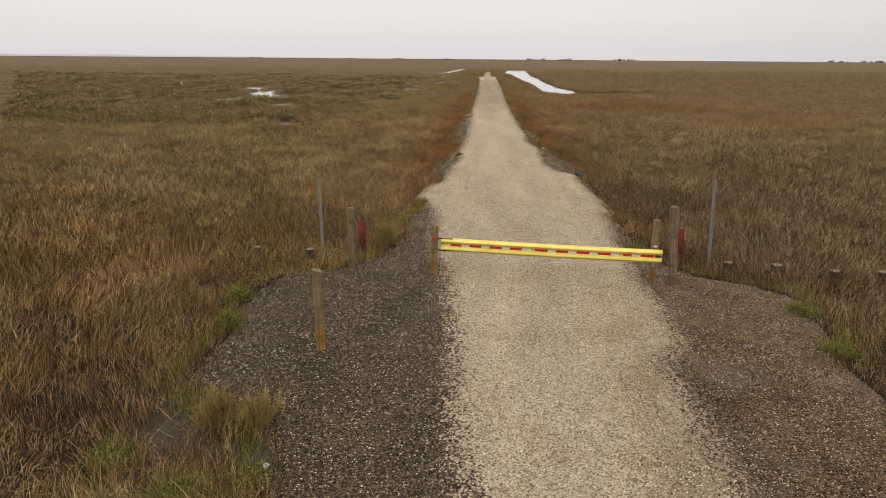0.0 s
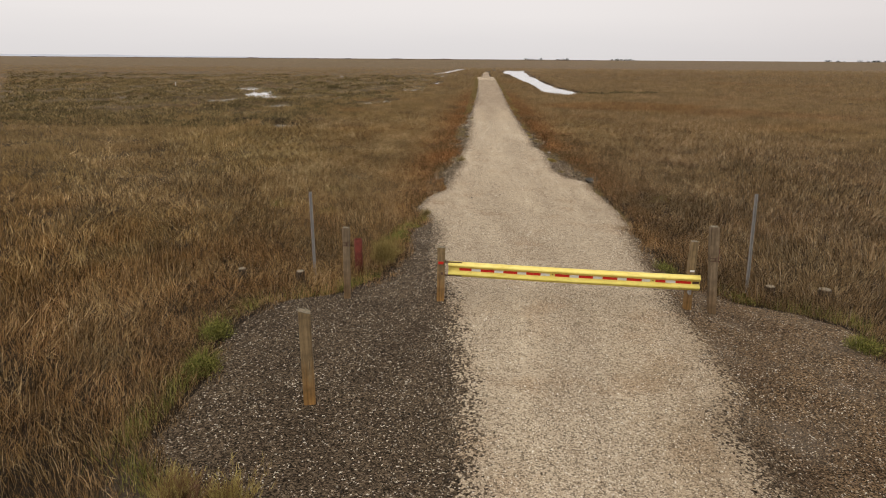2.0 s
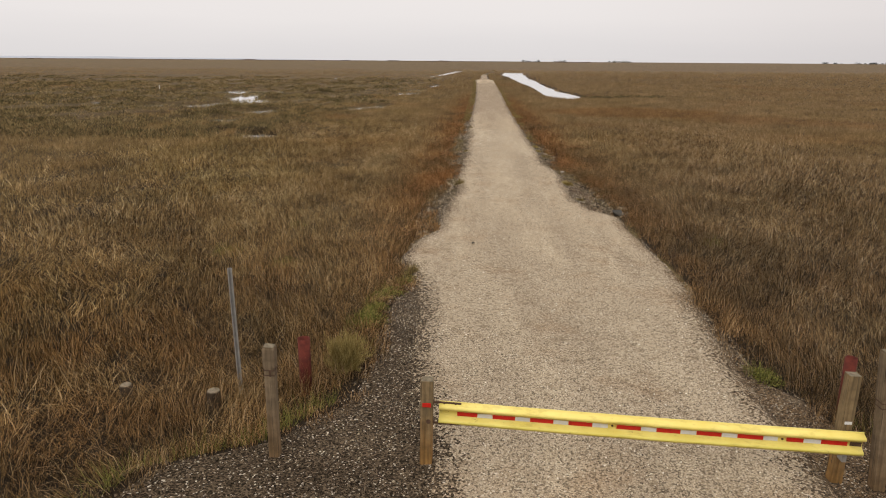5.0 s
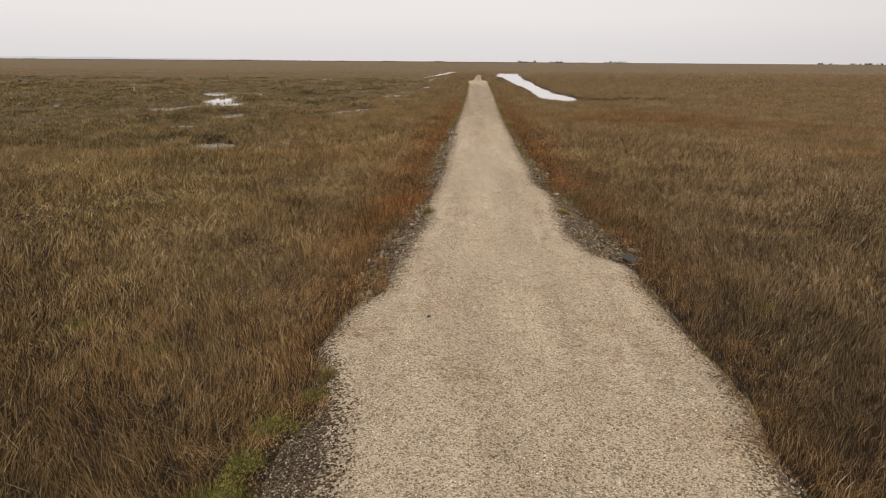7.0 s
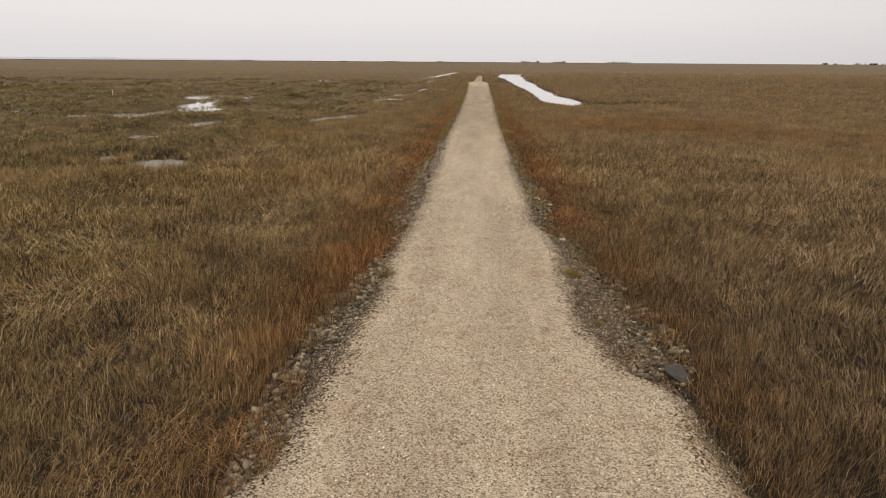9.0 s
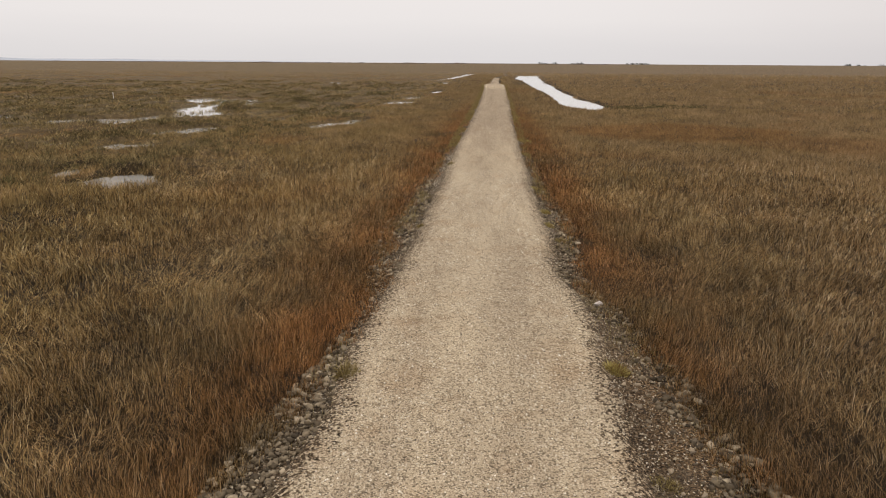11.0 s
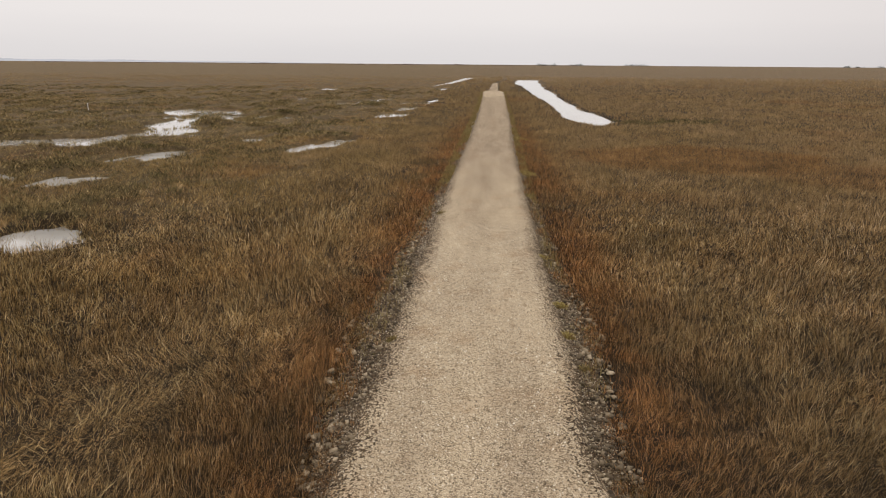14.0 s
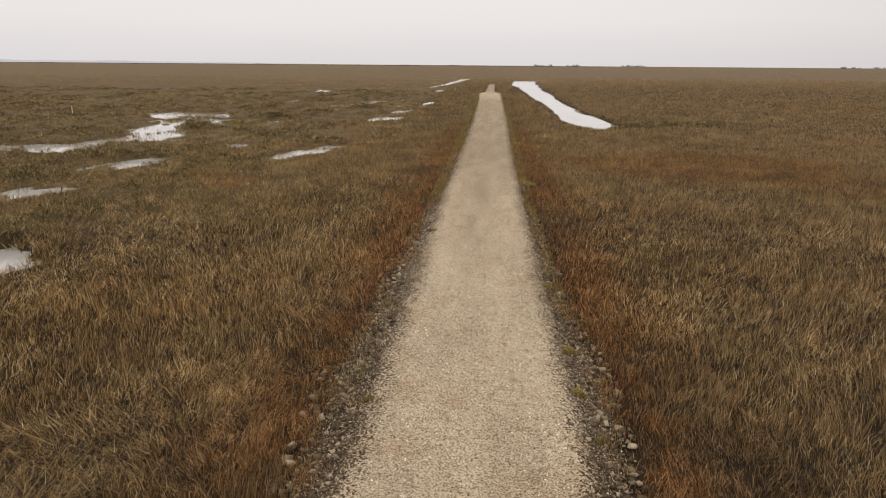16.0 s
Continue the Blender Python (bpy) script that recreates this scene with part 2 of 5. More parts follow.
def shell_colour(m, p):
    """Pale crushed shell: bright chips, dark gaps, worn and stained along the track."""
    pick = m.math("FRACT", m.math("MULTIPLY", m.xyz(m.cells(p, 46.0))[0], 7.3))
    grain = m.ramp(pick, (0.0, (0.032, 0.023, 0.014)), (0.15, (0.11, 0.083, 0.054)), (0.25, (0.42, 0.342, 0.240)), (0.7, (0.60, 0.50, 0.362)), (1.0, (0.80, 0.71, 0.56)))
    small = m.ramp(m.xyz(m.cells(p, 85.0))[0], (0.0, (0.10, 0.076, 0.05)), (0.3, (0.37, 0.30, 0.215)), (1.0, (0.62, 0.54, 0.415)))
    c = m.mix(0.38, grain, small)
    c = m.mix(m.span(m.cells(p, 46.0, "Distance", "DISTANCE_TO_EDGE"), 0.10, 0.0, 0.0, 0.6), c, (0.085, 0.062, 0.040))
    track = m.noise(m.scaled(p, (1.0, 0.16, 1.0)), 0.9, 3.0, 0.55)
    c = m.mix(1.0, c, m.ramp(track, (0.3, (0.74, 0.705, 0.675)), (0.7, (1.03, 1.005, 0.965))), "MULTIPLY")
    c = m.mix(m.span(m.noise(p, 0.7, 4.0), 0.50, 0.72), c, m.mix(1.0, c, (0.87, 0.81, 0.76), "MULTIPLY"))
    x, y, _ = m.xyz(p)
    worn = m.math("MULTIPLY", m.math("MULTIPLY", m.span(x, 2.4, 3.7), m.span(y, 1.0, -4.0)), m.span(m.noise(p, 1.1, 4.0, 0.6), 0.36, 0.56, 0.35, 1.0))
    c = m.mix(worn, c, m.mix(1.0, c, (0.76, 0.72, 0.67), "MULTIPLY"))
    trodden = m.math("MULTIPLY", m.span(m.math("MULTIPLY_ADD", m.noise(p, 0.3, 2.0), 16.0, y), 50.0, 78.0), m.span(y, 156.0, 140.0))
    trodden = m.math("MAXIMUM", trodden, m.span(y, 174.0, 182.0))
    c = m.mix(trodden, c, m.mix(1.0, c, (0.76, 0.745, 0.75), "MULTIPLY"))
    c = m.mix(m.span(y, 16.0, 3.0), m.mix(1.0, c, (1.03, 1.015, 0.99), "MULTIPLY"), m.mix(1.0, c, (0.95, 0.945, 0.935), "MULTIPLY"))
    return m.mix(m.span(m.noise(p, 3.2, 4.0, 0.6), 0.54, 0.72), c, m.mix(1.0, c, (0.72, 0.69, 0.66), "MULTIPLY"))


def dark_colour(m, p):
    """Dark brown-grey gravel with a few white shell chips, browner and paler on the worn side."""
    x, y, _ = m.xyz(p)
    pick = m.xyz(m.cells(p, 52.0))
    c = m.ramp(pick[0], (0.0, (0.007, 0.005, 0.003)), (0.5, (0.057, 0.042, 0.027)), (1.0, (0.172, 0.131, 0.088)))
    worn = m.mix(m.noise(p, 1.3, 5.0, 0.65), (1.72, 1.66, 1.48), (1.5, 1.27, 1.06))
    c = m.mix(m.math("MULTIPLY", m.span(x, 3.8, 5.4), 0.9), c, m.mix(1.0, c, worn, "MULTIPLY"))
    c = m.mix(m.math("MULTIPLY", m.span(y, 7.0, 12.0), 0.85), c, m.mix(1.0, c, (1.12, 1.06, 1.0), "MULTIPLY"))
    c = m.mix(1.0, c, m.ramp(m.noise(p, 0.8, 4.0, 0.6), (0.3, (0.72, 0.68, 0.64)), (0.72, (1.25, 1.22, 1.16))), "MULTIPLY")
    dusty = m.math("MULTIPLY", m.span(m.noise(p, 0.75, 5.0, 0.65), 0.46, 0.78), m.span(x, 3.0, 5.0, 0.0, 0.6))
    c = m.mix(dusty, c, m.mix(m.noise(p, 30.0, 3.0), (0.085, 0.068, 0.049), (0.165, 0.137, 0.104)))
    chips = m.math("MULTIPLY", m.span(pick[1], 0.945, 0.96), m.span(m.noise(p, 1.1, 3.0), 0.34, 0.55, 0.45, 1.0))
    return m.mix(chips, c, m.ramp(pick[2], (0.0, (0.26, 0.22, 0.165)), (1.0, (0.72, 0.65, 0.53))))


m = Nodes("crushed_shell", 0.95, 0.06)
p = m.pos()
rim = m.node("ShaderNodeAttribute")
rim.attribute_name = "rim"
pick = m.xyz(m.cells(p, 30.0))[1]
spread = m.math("ADD", rim.outputs["Fac"], m.math("MULTIPLY_ADD", pick, 0.6, -0.30))
spread = m.math("ADD", spread, m.math("MULTIPLY_ADD", m.noise(p, 2.2, 3.0), 0.36, -0.18))
m.bump(m.cells(p, 46.0, "Distance", "DISTANCE_TO_EDGE"), 0.022, 1.0)
SHELL = m.done(m.mix(m.span(spread, -0.02, 0.03), dark_colour(m, p), shell_colour(m, p)))

m = Nodes("dark_gravel", 0.95, 0.05)
p = m.pos()
m.bump(m.cells(p, 52.0, "Distance", "DISTANCE_TO_EDGE"), 0.03, 1.0)
DARK = m.done(dark_colour(m, p))

m = Nodes("gravel_stones", 0.9, 0.1)
c = m.ramp(m.island(), (0.0, (0.05, 0.038, 0.026)), (0.2, (0.20, 0.158, 0.108)), (0.5, (0.45, 0.380, 0.285)), (0.9, (0.60, 0.525, 0.41)), (1.0, (0.76, 0.70, 0.59)))
PEBBLE = m.done(c)

m = Nodes("grey_stones", 0.9, 0.08)
c = m.ramp(m.island(), (0.0, (0.030, 0.024, 0.020)), (0.45, (0.084, 0.061, 0.039)), (0.85, (0.178, 0.135, 0.090)), (1.0, (0.36, 0.295, 0.205)))
CHIP = m.done(c)

m = Nodes("rubble_rock", 0.88, 0.25)
p = m.obj()
tone = m.rand()
c = m.ramp(tone, (0.0, (0.064, 0.048, 0.032)), (0.5, (0.152, 0.117, 0.079)), (1.0, (0.30, 0.238, 0.165)))
c = m.mix(1.0, c, m.ramp(m.noise(m.pos(), 18.0, 4.0), (0.3, (0.7, 0.7, 0.7)), (0.7, (1.2, 1.18, 1.14))), "MULTIPLY")
m.bump(m.noise(m.pos(), 45.0, 4.0), 0.01)
ROCK = m.done(c)


m = Nodes("packed_rubble", 0.9, 0.15)
c = m.ramp(m.island(), (0.0, (0.038, 0.028, 0.018)), (0.4, (0.100, 0.076, 0.049)), (0.8, (0.200, 0.156, 0.104)), (1.0, (0.37, 0.30, 0.21)))
m.bump(m.noise(m.pos(), 45.0, 4.0), 0.01)
RUBBLE = m.done(m.mix(1.0, c, m.ramp(m.noise(m.pos(), 16.0, 4.0), (0.3, (0.7, 0.7, 0.68)), (0.7, (1.2, 1.18, 1.14))), "MULTIPLY"))


def wood(name, low, high, foot):
    """Weathered post timber: grain along the post, a stained foot."""
    m = Nodes(name, 0.85, 0.2)
    p = m.obj()
    grain = m.noise(m.scaled(p, (26.0, 26.0, 1.3)), 1.0, 5.0, 0.65, 0.4)
    c = m.ramp(grain, (0.3, low), (0.72, high))
    z = m.xyz(p)[2]
    edge = m.math("ADD", z, m.math("MULTIPLY", m.noise(m.scaled(p, (14, 14, 2.2)), 1.0, 4.0), 0.95))
    c = m.mix(m.math("MULTIPLY", m.span(edge, 1.25, 0.55), 0.85), c, m.mix(1.0, c, foot, "MULTIPLY"))
    c = m.mix(1.0, c, m.ramp(m.noise(p, 5.5, 4.0, 0.6), (0.3, (0.62, 0.62, 0.60)), (0.7, (1.2, 1.18, 1.14))), "MULTIPLY")
    cracks = m.noise(m.scaled(p, (60.0, 60.0, 1.0)), 1.0, 2.0)
    c = m.mix(m.span(cracks, 0.62, 0.70), c, (0.05, 0.035, 0.022))
    m.bump(m.math("ADD", grain, cracks), 0.006)
    return m.done(c)


WOOD_GREY = wood("grey_timber", (0.115, 0.082, 0.050), (0.230, 0.172, 0.110), (1.05, 0.90, 0.70))
WOOD_DARK = wood("dark_timber", (0.040, 0.028, 0.018), (0.105, 0.076, 0.048), (0.8, 0.75, 0.7))
WOOD_TAN = wood("tan_timber", (0.105, 0.074, 0.038), (0.265, 0.190, 0.102), (1.5, 1.12, 0.64))

m = Nodes("cut_wood_end", 0.85, 0.2)
WOOD_END = m.done(m.ramp(m.noise(m.obj(), 22.0, 4.0), (0.3, (0.095, 0.075, 0.047)), (0.7, (0.20, 0.165, 0.108))))

m = Nodes("weathered_wood_end", 0.9, 0.1)
WOOD_STUB = m.done(m.ramp(m.noise(m.obj(), 26.0, 5.0, 0.65), (0.3, (0.10, 0.078, 0.05)), (0.7, (0.235, 0.195, 0.135))))

m = Nodes("yellow_paint", 0.45, 0.4)
p = m.obj()
c = m.ramp(m.noise(p, 2.2, 5.0, 0.6), (0.3, (0.68, 0.54, 0.11)), (0.7, (0.79, 0.66, 0.19)))
c = m.mix(m.span(m.noise(p, 14.0, 5.0, 0.7), 0.64, 0.74), c, (0.42, 0.27, 0.08))
_, _, z = m.xyz(p)
grime = m.math("MULTIPLY", m.span(m.noise(m.scaled(p, (1.6, 1.0, 9.0)), 2.4, 5.0, 0.65), 0.50, 0.66), 0.55)
c = m.mix(grime, c, m.mix(1.0, c, (0.70, 0.66, 0.60), "MULTIPLY"))
# The rail's lower half is a darker, greener yellow.
c = m.mix(m.math("MULTIPLY", m.span(z, -0.02, -0.10), 0.5), c, m.mix(1.0, c, (0.82, 0.88, 0.55), "MULTIPLY"))
m.bump(m.noise(p, 30.0, 3.0), 0.002)
YELLOW = m.done(c)


def plain(name, colour, rough=0.6, metal=0.0, vary=0.25, scale=12.0, spec=0.3):
    m = Nodes(name, rough, spec, metal)
    lo, hi = (tuple(v * f for v in colour) for f in (1 - vary, 1 + vary))
    m.bump(m.noise(m.obj(), scale * 3, 3.0), 0.002)
    return m.done(m.ramp(m.noise(m.obj(), scale, 5.0, 0.65), (0.3, lo), (0.7, hi)))


RED_TAPE = plain("red_tape", (0.52, 0.022, 0.012), 0.35, vary=0.12)
WHITE_TAPE = plain("white_tape", (0.66, 0.65, 0.62), 0.35, vary=0.08)
RUST = plain("rusty_steel", (0.085, 0.048, 0.028), 0.8, vary=0.45)
STEEL = plain("galvanised_steel", (0.27, 0.255, 0.235), 0.6, 0.3, vary=0.22)
RED_PIPE = plain("red_primer_paint", (0.092, 0.0175, 0.010), 0.85, vary=0.55, scale=7.0)
# Near-black colour stands in for shade inside the pipe and the post holes.
HOLE_SHADE = plain("hole_shade", (0.02, 0.015, 0.012), 0.9)
SLAB = plain("dark_slab_stone", (0.058, 0.053, 0.044), 0.9, vary=0.3, spec=0.1)
PALE_STONE = plain("pale_stone", (0.42, 0.37, 0.33), 0.8, vary=0.2)
WEED = Nodes("weed_leaves", 0.8, 0.2)
WEED = WEED.leafy(WEED.ramp(WEED.island(), (0.0, (0.055, 0.058, 0.014)), (0.5, (0.150, 0.152, 0.030)), (1.0, (0.33, 0.30, 0.085))), 0.4)
SHRUB = Nodes("shrub_twigs", 0.8, 0.2)
SHRUB = SHRUB.leafy(SHRUB.ramp(SHRUB.island(), (0.0, (0.10, 0.068, 0.026)), (0.5, (0.20, 0.148, 0.054)), (1.0, (0.34, 0.27, 0.115))), 0.4)
BROOM = Nodes("yellow_broom", 0.85, 0.1)
BROOM = BROOM.leafy(BROOM.ramp(BROOM.island(), (0.0, (0.13, 0.095, 0.030)), (0.5, (0.27, 0.205, 0.070)), (1.0, (0.42, 0.34, 0.14))), 0.45)
OLIVE = Nodes("olive_weed_leaves", 0.8, 0.2)
OLIVE = OLIVE.leafy(OLIVE.ramp(OLIVE.island(), (0.0, (0.13, 0.060, 0.030)), (0.35, (0.24, 0.165, 0.062)), (0.7, (0.34, 0.275, 0.078)), (1.0, (0.52, 0.44, 0.17))), 0.4)
REDWEED = Nodes("red_stems", 0.8, 0.2)
REDWEED = REDWEED.leafy(REDWEED.ramp(REDWEED.island(), (0.0, (0.095, 0.045, 0.022)), (0.6, (0.20, 0.105, 0.055)), (1.0, (0.34, 0.23, 0.13))), 0.4)
FAR_LEAF = plain("far_foliage", (0.03, 0.032, 0.027), 0.9, scale=0.4)
SCRUB = plain("far_scrub", (0.105, 0.078, 0.062), 0.95, scale=0.02, spec=0.0)
BARK = plain("far_bark", (0.09, 0.075, 0.06), 0.9)
# The haze over the distant land is put into this blue-grey colour.
FAR_LAND = plain("far_land_painted_haze", (0.38, 0.40, 0.44), 1.0, vary=0.04, scale=0.002, spec=0.0)

m = Nodes("pond_water", 0.04, 0.5)
m.bsdf.inputs["IOR"].default_value = 1.33
m.bump(m.noise(m.pos(), 2.5, 3.0), 0.004)
WATER = m.done(m.ramp(m.noise(m.pos(), 0.4, 3.0), (0.3, (0.30, 0.285, 0.26)), (0.7, (0.42, 0.40, 0.37))))


# ---------------------------------------------------------------- mesh helpers
def part(name, bm, material, parent=None, label=""):
    me = bpy.data.meshes.new(name)
    bm.to_mesh(me)
    bm.free()
    me.materials.append(material)
    ob = new(name, me)
    ob.parent = parent
    return tagged(ob, label)


def np_mesh(name, verts, faces, material, smooth=False):
    """One mesh from arrays; faces all have the same number of corners."""
    me = bpy.data.meshes.new(name)
    k = faces.shape[1]
    me.vertices.add(len(verts))
    me.vertices.foreach_set("co", np.ascontiguousarray(verts, np.float32).ravel())
    me.loops.add(faces.size)
    me.loops.foreach_set("vertex_index", np.ascontiguousarray(faces, np.int32).ravel())
    me.polygons.add(len(faces))
    me.polygons.foreach_set("loop_start", np.arange(0, faces.size, k, dtype=np.int32))
    if smooth:
        me.polygons.foreach_set("use_smooth", np.ones(len(faces), bool))
    me.update(calc_edges=True)
    me.materials.append(material)
    return new(name, me)


def lattice(ix, iy, seed):
    h = (ix.astype(np.int64) * 374761393 + iy.astype(np.int64) * 668265263 + seed * 974634431) & 0xFFFFFFFF
    h = ((h ^ (h >> 13)) * 1274126177) & 0xFFFFFFFF
    return ((h ^ (h >> 16)) & 0xFFFF) / 65535.0


def vnoise(x, y, size, seed=0):
    """Smooth random values of 0 to 1 with lumps of about the given size."""
    u, v = np.asarray(x, float) / size, np.asarray(y, float) / size
    iu, iv = np.floor(u), np.floor(v)
    a, b = u - iu, v - iv
    a, b = a * a * (3 - 2 * a), b * b * (3 - 2 * b)
    lo = lattice(iu, iv, seed) * (1 - a) + lattice(iu + 1, iv, seed) * a
    hi = lattice(iu, iv + 1, seed) * (1 - a) + lattice(iu + 1, iv + 1, seed) * a
    return lo * (1 - b) + hi * b


def fbm(x, y, size, seed=0):
    return 0.55 * vnoise(x, y, size, seed) + 0.3 * vnoise(x, y, size / 2.3, seed + 1) + 0.15 * vnoise(x, y, size / 5.1, seed + 2)


def smooth(v, a, b):
    s = np.clip((v - a) / (b - a), 0, 1)
    return s * s * (3 - 2 * s)


# ---------------------------------------------------------------- plan of the track (x across, y along)
ROAD_LEFT = np.array([(-24, 0.95), (-8.4, 0.95), (-7.5, 0.8), (-6, 0.7), (-3.9, 0.62), (-1.5, 0.43), (0, 0.25), (1.1, 0.1), (3.2, -0.3), (5.7, -0.34), (7, -0.58), (8.1, -0.85), (9, -1.2), (10.2, -1.08), (11.1, -0.9), (12.2, -0.4), (15, -0.3), (16.6, -0.2), (19, 0.05), (20.7, -0.2), (23.5, 0.0), (26, 0.08), (31, 0.12), (40, 0.12), (52, 0.08), (65, 0.25), (95, 0.4), (150, 0.2), (172, -0.3), (178, 0.9), (200, 1.2), (235, 1.5), (260, 2.6), (300, 6.2)])
ROAD_RIGHT = np.array([(-24, 4.2), (-8.2, 4.2), (-7, 4.13), (-4.8, 4.1), (-3.5, 4.65), (-1.2, 4.7), (1.9, 4.66), (5, 4.9), (7.8, 5.25), (8.8, 5.28), (10.3, 5.17), (12.6, 5.0), (14.3, 5.05), (15.1, 4.4), (16.5, 4.05), (19, 3.97), (22, 4.1), (24.3, 4.0), (26, 3.65), (30, 3.75), (36, 3.68), (50, 3.62), (75, 3.72), (100, 4.0), (172, 4.4), (178, 3.3), (200, 3.3), (235, 3.6), (260, 4.3), (300, 7.6)])
BANK_LEFT = np.array([(-24, -1.5), (-8.5, -1.4), (-7.3, -1.7), (-6.6, -2.6), (-5.9, -3.5), (-4, -3.5), (-2.4, -3.8), (-1.5, -3.8), (-0.3, -3.45), (0.4, -2.1), (1.5, -1.35), (3, -1.2), (6, -1.25), (6.9, -0.95), (8, -1.15), (9.5, -1.4), (11, -1.15), (12, -1.0), (14, -1.15), (16.3, -1.15), (20, -0.75), (24, -0.5), (28, -0.85), (32, -1.0), (36, -0.8), (45, -0.65), (60, -0.6), (100, -0.4), (165, -0.5), (172, -0.9), (178, 0.3), (200, 0.5), (235, 1.1), (260, 2.2), (300, 5.8)])
BANK_RIGHT = np.array([(-24, 7.4), (-5, 7.4), (-4.1, 7.4), (-2.3, 7.85), (-0.5, 8.05), (0.2, 7.4), (0.7, 6.4), (1.5, 5.95), (2.2, 5.85), (2.8, 5.45), (4.1, 5.4), (6.3, 5.25), (7.7, 5.4), (11.2, 5.45), (15.1, 5.35), (16, 5.55), (19, 5.4), (21.5, 5.1), (24, 4.72), (25.7, 4.4), (28, 4.45), (32, 4.65), (36, 4.35), (44, 4.15), (60, 4.3), (100, 4.5), (165, 4.6), (172, 5.0), (178, 3.9), (200, 4.0), (235, 4.0), (260, 4.7), (300, 8.0)])


def edge_at(table, y):
    return np.interp(y, table[:, 0], table[:, 1])


# ponds: centre, half sizes, turn in degrees
PONDS = [(-28.8, 95.6, 7.4, 4.4, 4), (-26.6, 95.4, 4.6, 3.4, 10), (-35.5, 104.5, 7.0, 4.6, -38), (-30.2, 84.0, 8.8, 2.5, -65), (-33.2, 69.4, 5.6, 3.3, 14), (-30.3, 74.6, 2.2, 0.9, 75), (-38.6, 77.2, 1.9, 1.8, 20), (-37.2, 68.4, 1.7, 1.4, 20), (-44.0, 74.2, 2.6, 2.2, 40)]
PONDS += [(-21.6, 62.6, 3.2, 1.5, 66), (-23.3, 60.1, 1.0, 0.7, 0), (-23.0, 67.0, 0.8, 0.8, 0), (-21.2, 51.8, 1.6, 1.9, -20), (-25.0, 52.6, 1.5, 0.8, -20), (-14.6, 39.8, 2.0, 1.6, -14), (-18.3, 41.6, 0.9, 0.8, 10), (-17.7, 72.0, 1.1, 2.7, 0), (-11.9, 69.8, 1.2, 2.9, -18)]
PONDS += [(-10.4, 104, 2.2, 4.0, -15), (-10.4, 116, 0.9, 3.4, 0), (-10.3, 130.4, 3.2, 1.8, 4), (-8.2, 141, 1.0, 4.0, 0), (-24.4, 189.6, 3.2, 4.0, 0), (-27.6, 179, 1.2, 4.0, 0), (-19.2, 138.2, 1.2, 5.0, -14), (-21.7, 127, 1.2, 2.4, 0), (-38.0, 186, 2.4, 9.0, 16), (-45.0, 184, 1.6, 5.0, 0)]
PONDS += [(-50.2, 172.6, 1.2, 4.0, 0), (-33.0, 140, 1.4, 2.6, 0), (-39.0, 135.4, 3.4, 1.6, 5), (-106, 171, 7.0, 4.0, 0), (-53.5, 103.8, 1.3, 1.8, 0), (-11.6, 193, 1.2, 6.0, 0), (-10.9, 290, 1.9, 48, -2.7)]
# rounded grassy mounds beside the pools: centre, half sizes, height
MOUNDS = [(-34.0, 79.3, 4.4, 2.6, 0.75), (-38.6, 72.2, 2.4, 1.8, 0.5), (-28.2, 88.4, 2.6, 2.2, 0.6), (-33.0, 100.6, 3.6, 1.6, 0.45), (-23.2, 55.2, 2.6, 1.3, 0.55), (-25.0, 64.4, 2.6, 1.5, 0.5), (-22.3, 66.2, 1.9, 0.8, 0.35), (-15.8, 42.3, 1.7, 1.0, 0.5), (-18.4, 43.2, 1.5, 0.9, 0.45), (-26.4, 54.4, 1.6, 1.0, 0.45)]
MOUNDS += [(-12.6, 76.5, 2.8, 2.2, 0.35), (-24.0, 101.0, 2.2, 2.0, 0.5), (-44.5, 79.0, 3.0, 2.0, 0.5), (-31.0, 118, 3.2, 2.4, 0.5), (-20.5, 110, 2.4, 2.2, 0.45), (-16.0, 122, 2.4, 2.6, 0.45), (-50.0, 109, 3.0, 2.0, 0.5), (-20.5, 84.0, 2.2, 1.6, 0.4), (-27.5, 70.0, 1.6, 1.2, 0.35)]
CREEK = np.array([(92, 13.8, 14.0), (97, 11.9, 15.8), (104, 11.3, 16.0), (113, 11.4, 15.5), (122, 11.6, 14.6), (135, 11.4, 15.0), (161, 11.0, 15.3), (190, 10.6, 15.5), (213, 10.3, 15.9), (270, 9.8, 18), (312, 12, 20)])


def wetness(x, y):
    """Over 0 in the ponds and the creek, 1 in their middle, below 0 on land."""
    best = np.full(np.shape(x), -9.0)
    for cx, cy, rx, ry, turn in PONDS:
        ca, sa = math.cos(radians(turn)), math.sin(radians(turn))
        u, v = (x - cx) * ca + (y - cy) * sa, -(x - cx) * sa + (y - cy) * ca
        best = np.maximum(best, np.minimum((1 - np.hypot(u / rx, v / ry)) * min(rx, ry) / 1.3, 0.65))
    lo, hi = np.interp(y, CREEK[:, 0], CREEK[:, 1]), np.interp(y, CREEK[:, 0], CREEK[:, 2])
    run = 1 - np.abs(x - (lo + hi) / 2) / ((hi - lo) / 2)
    run = np.where((y > 92) & (y < 312), run, -9)
    return np.maximum(best, np.minimum(run, 1))


def drawn_out(y):
    """The way along, shortened more and more, so that shapes grow longer the farther out they lie."""
    y = np.asarray(y, float)
    return np.where(y < 26, y / 1.6, 16.25 + 16 * np.log(np.maximum(y, 26) / 26))


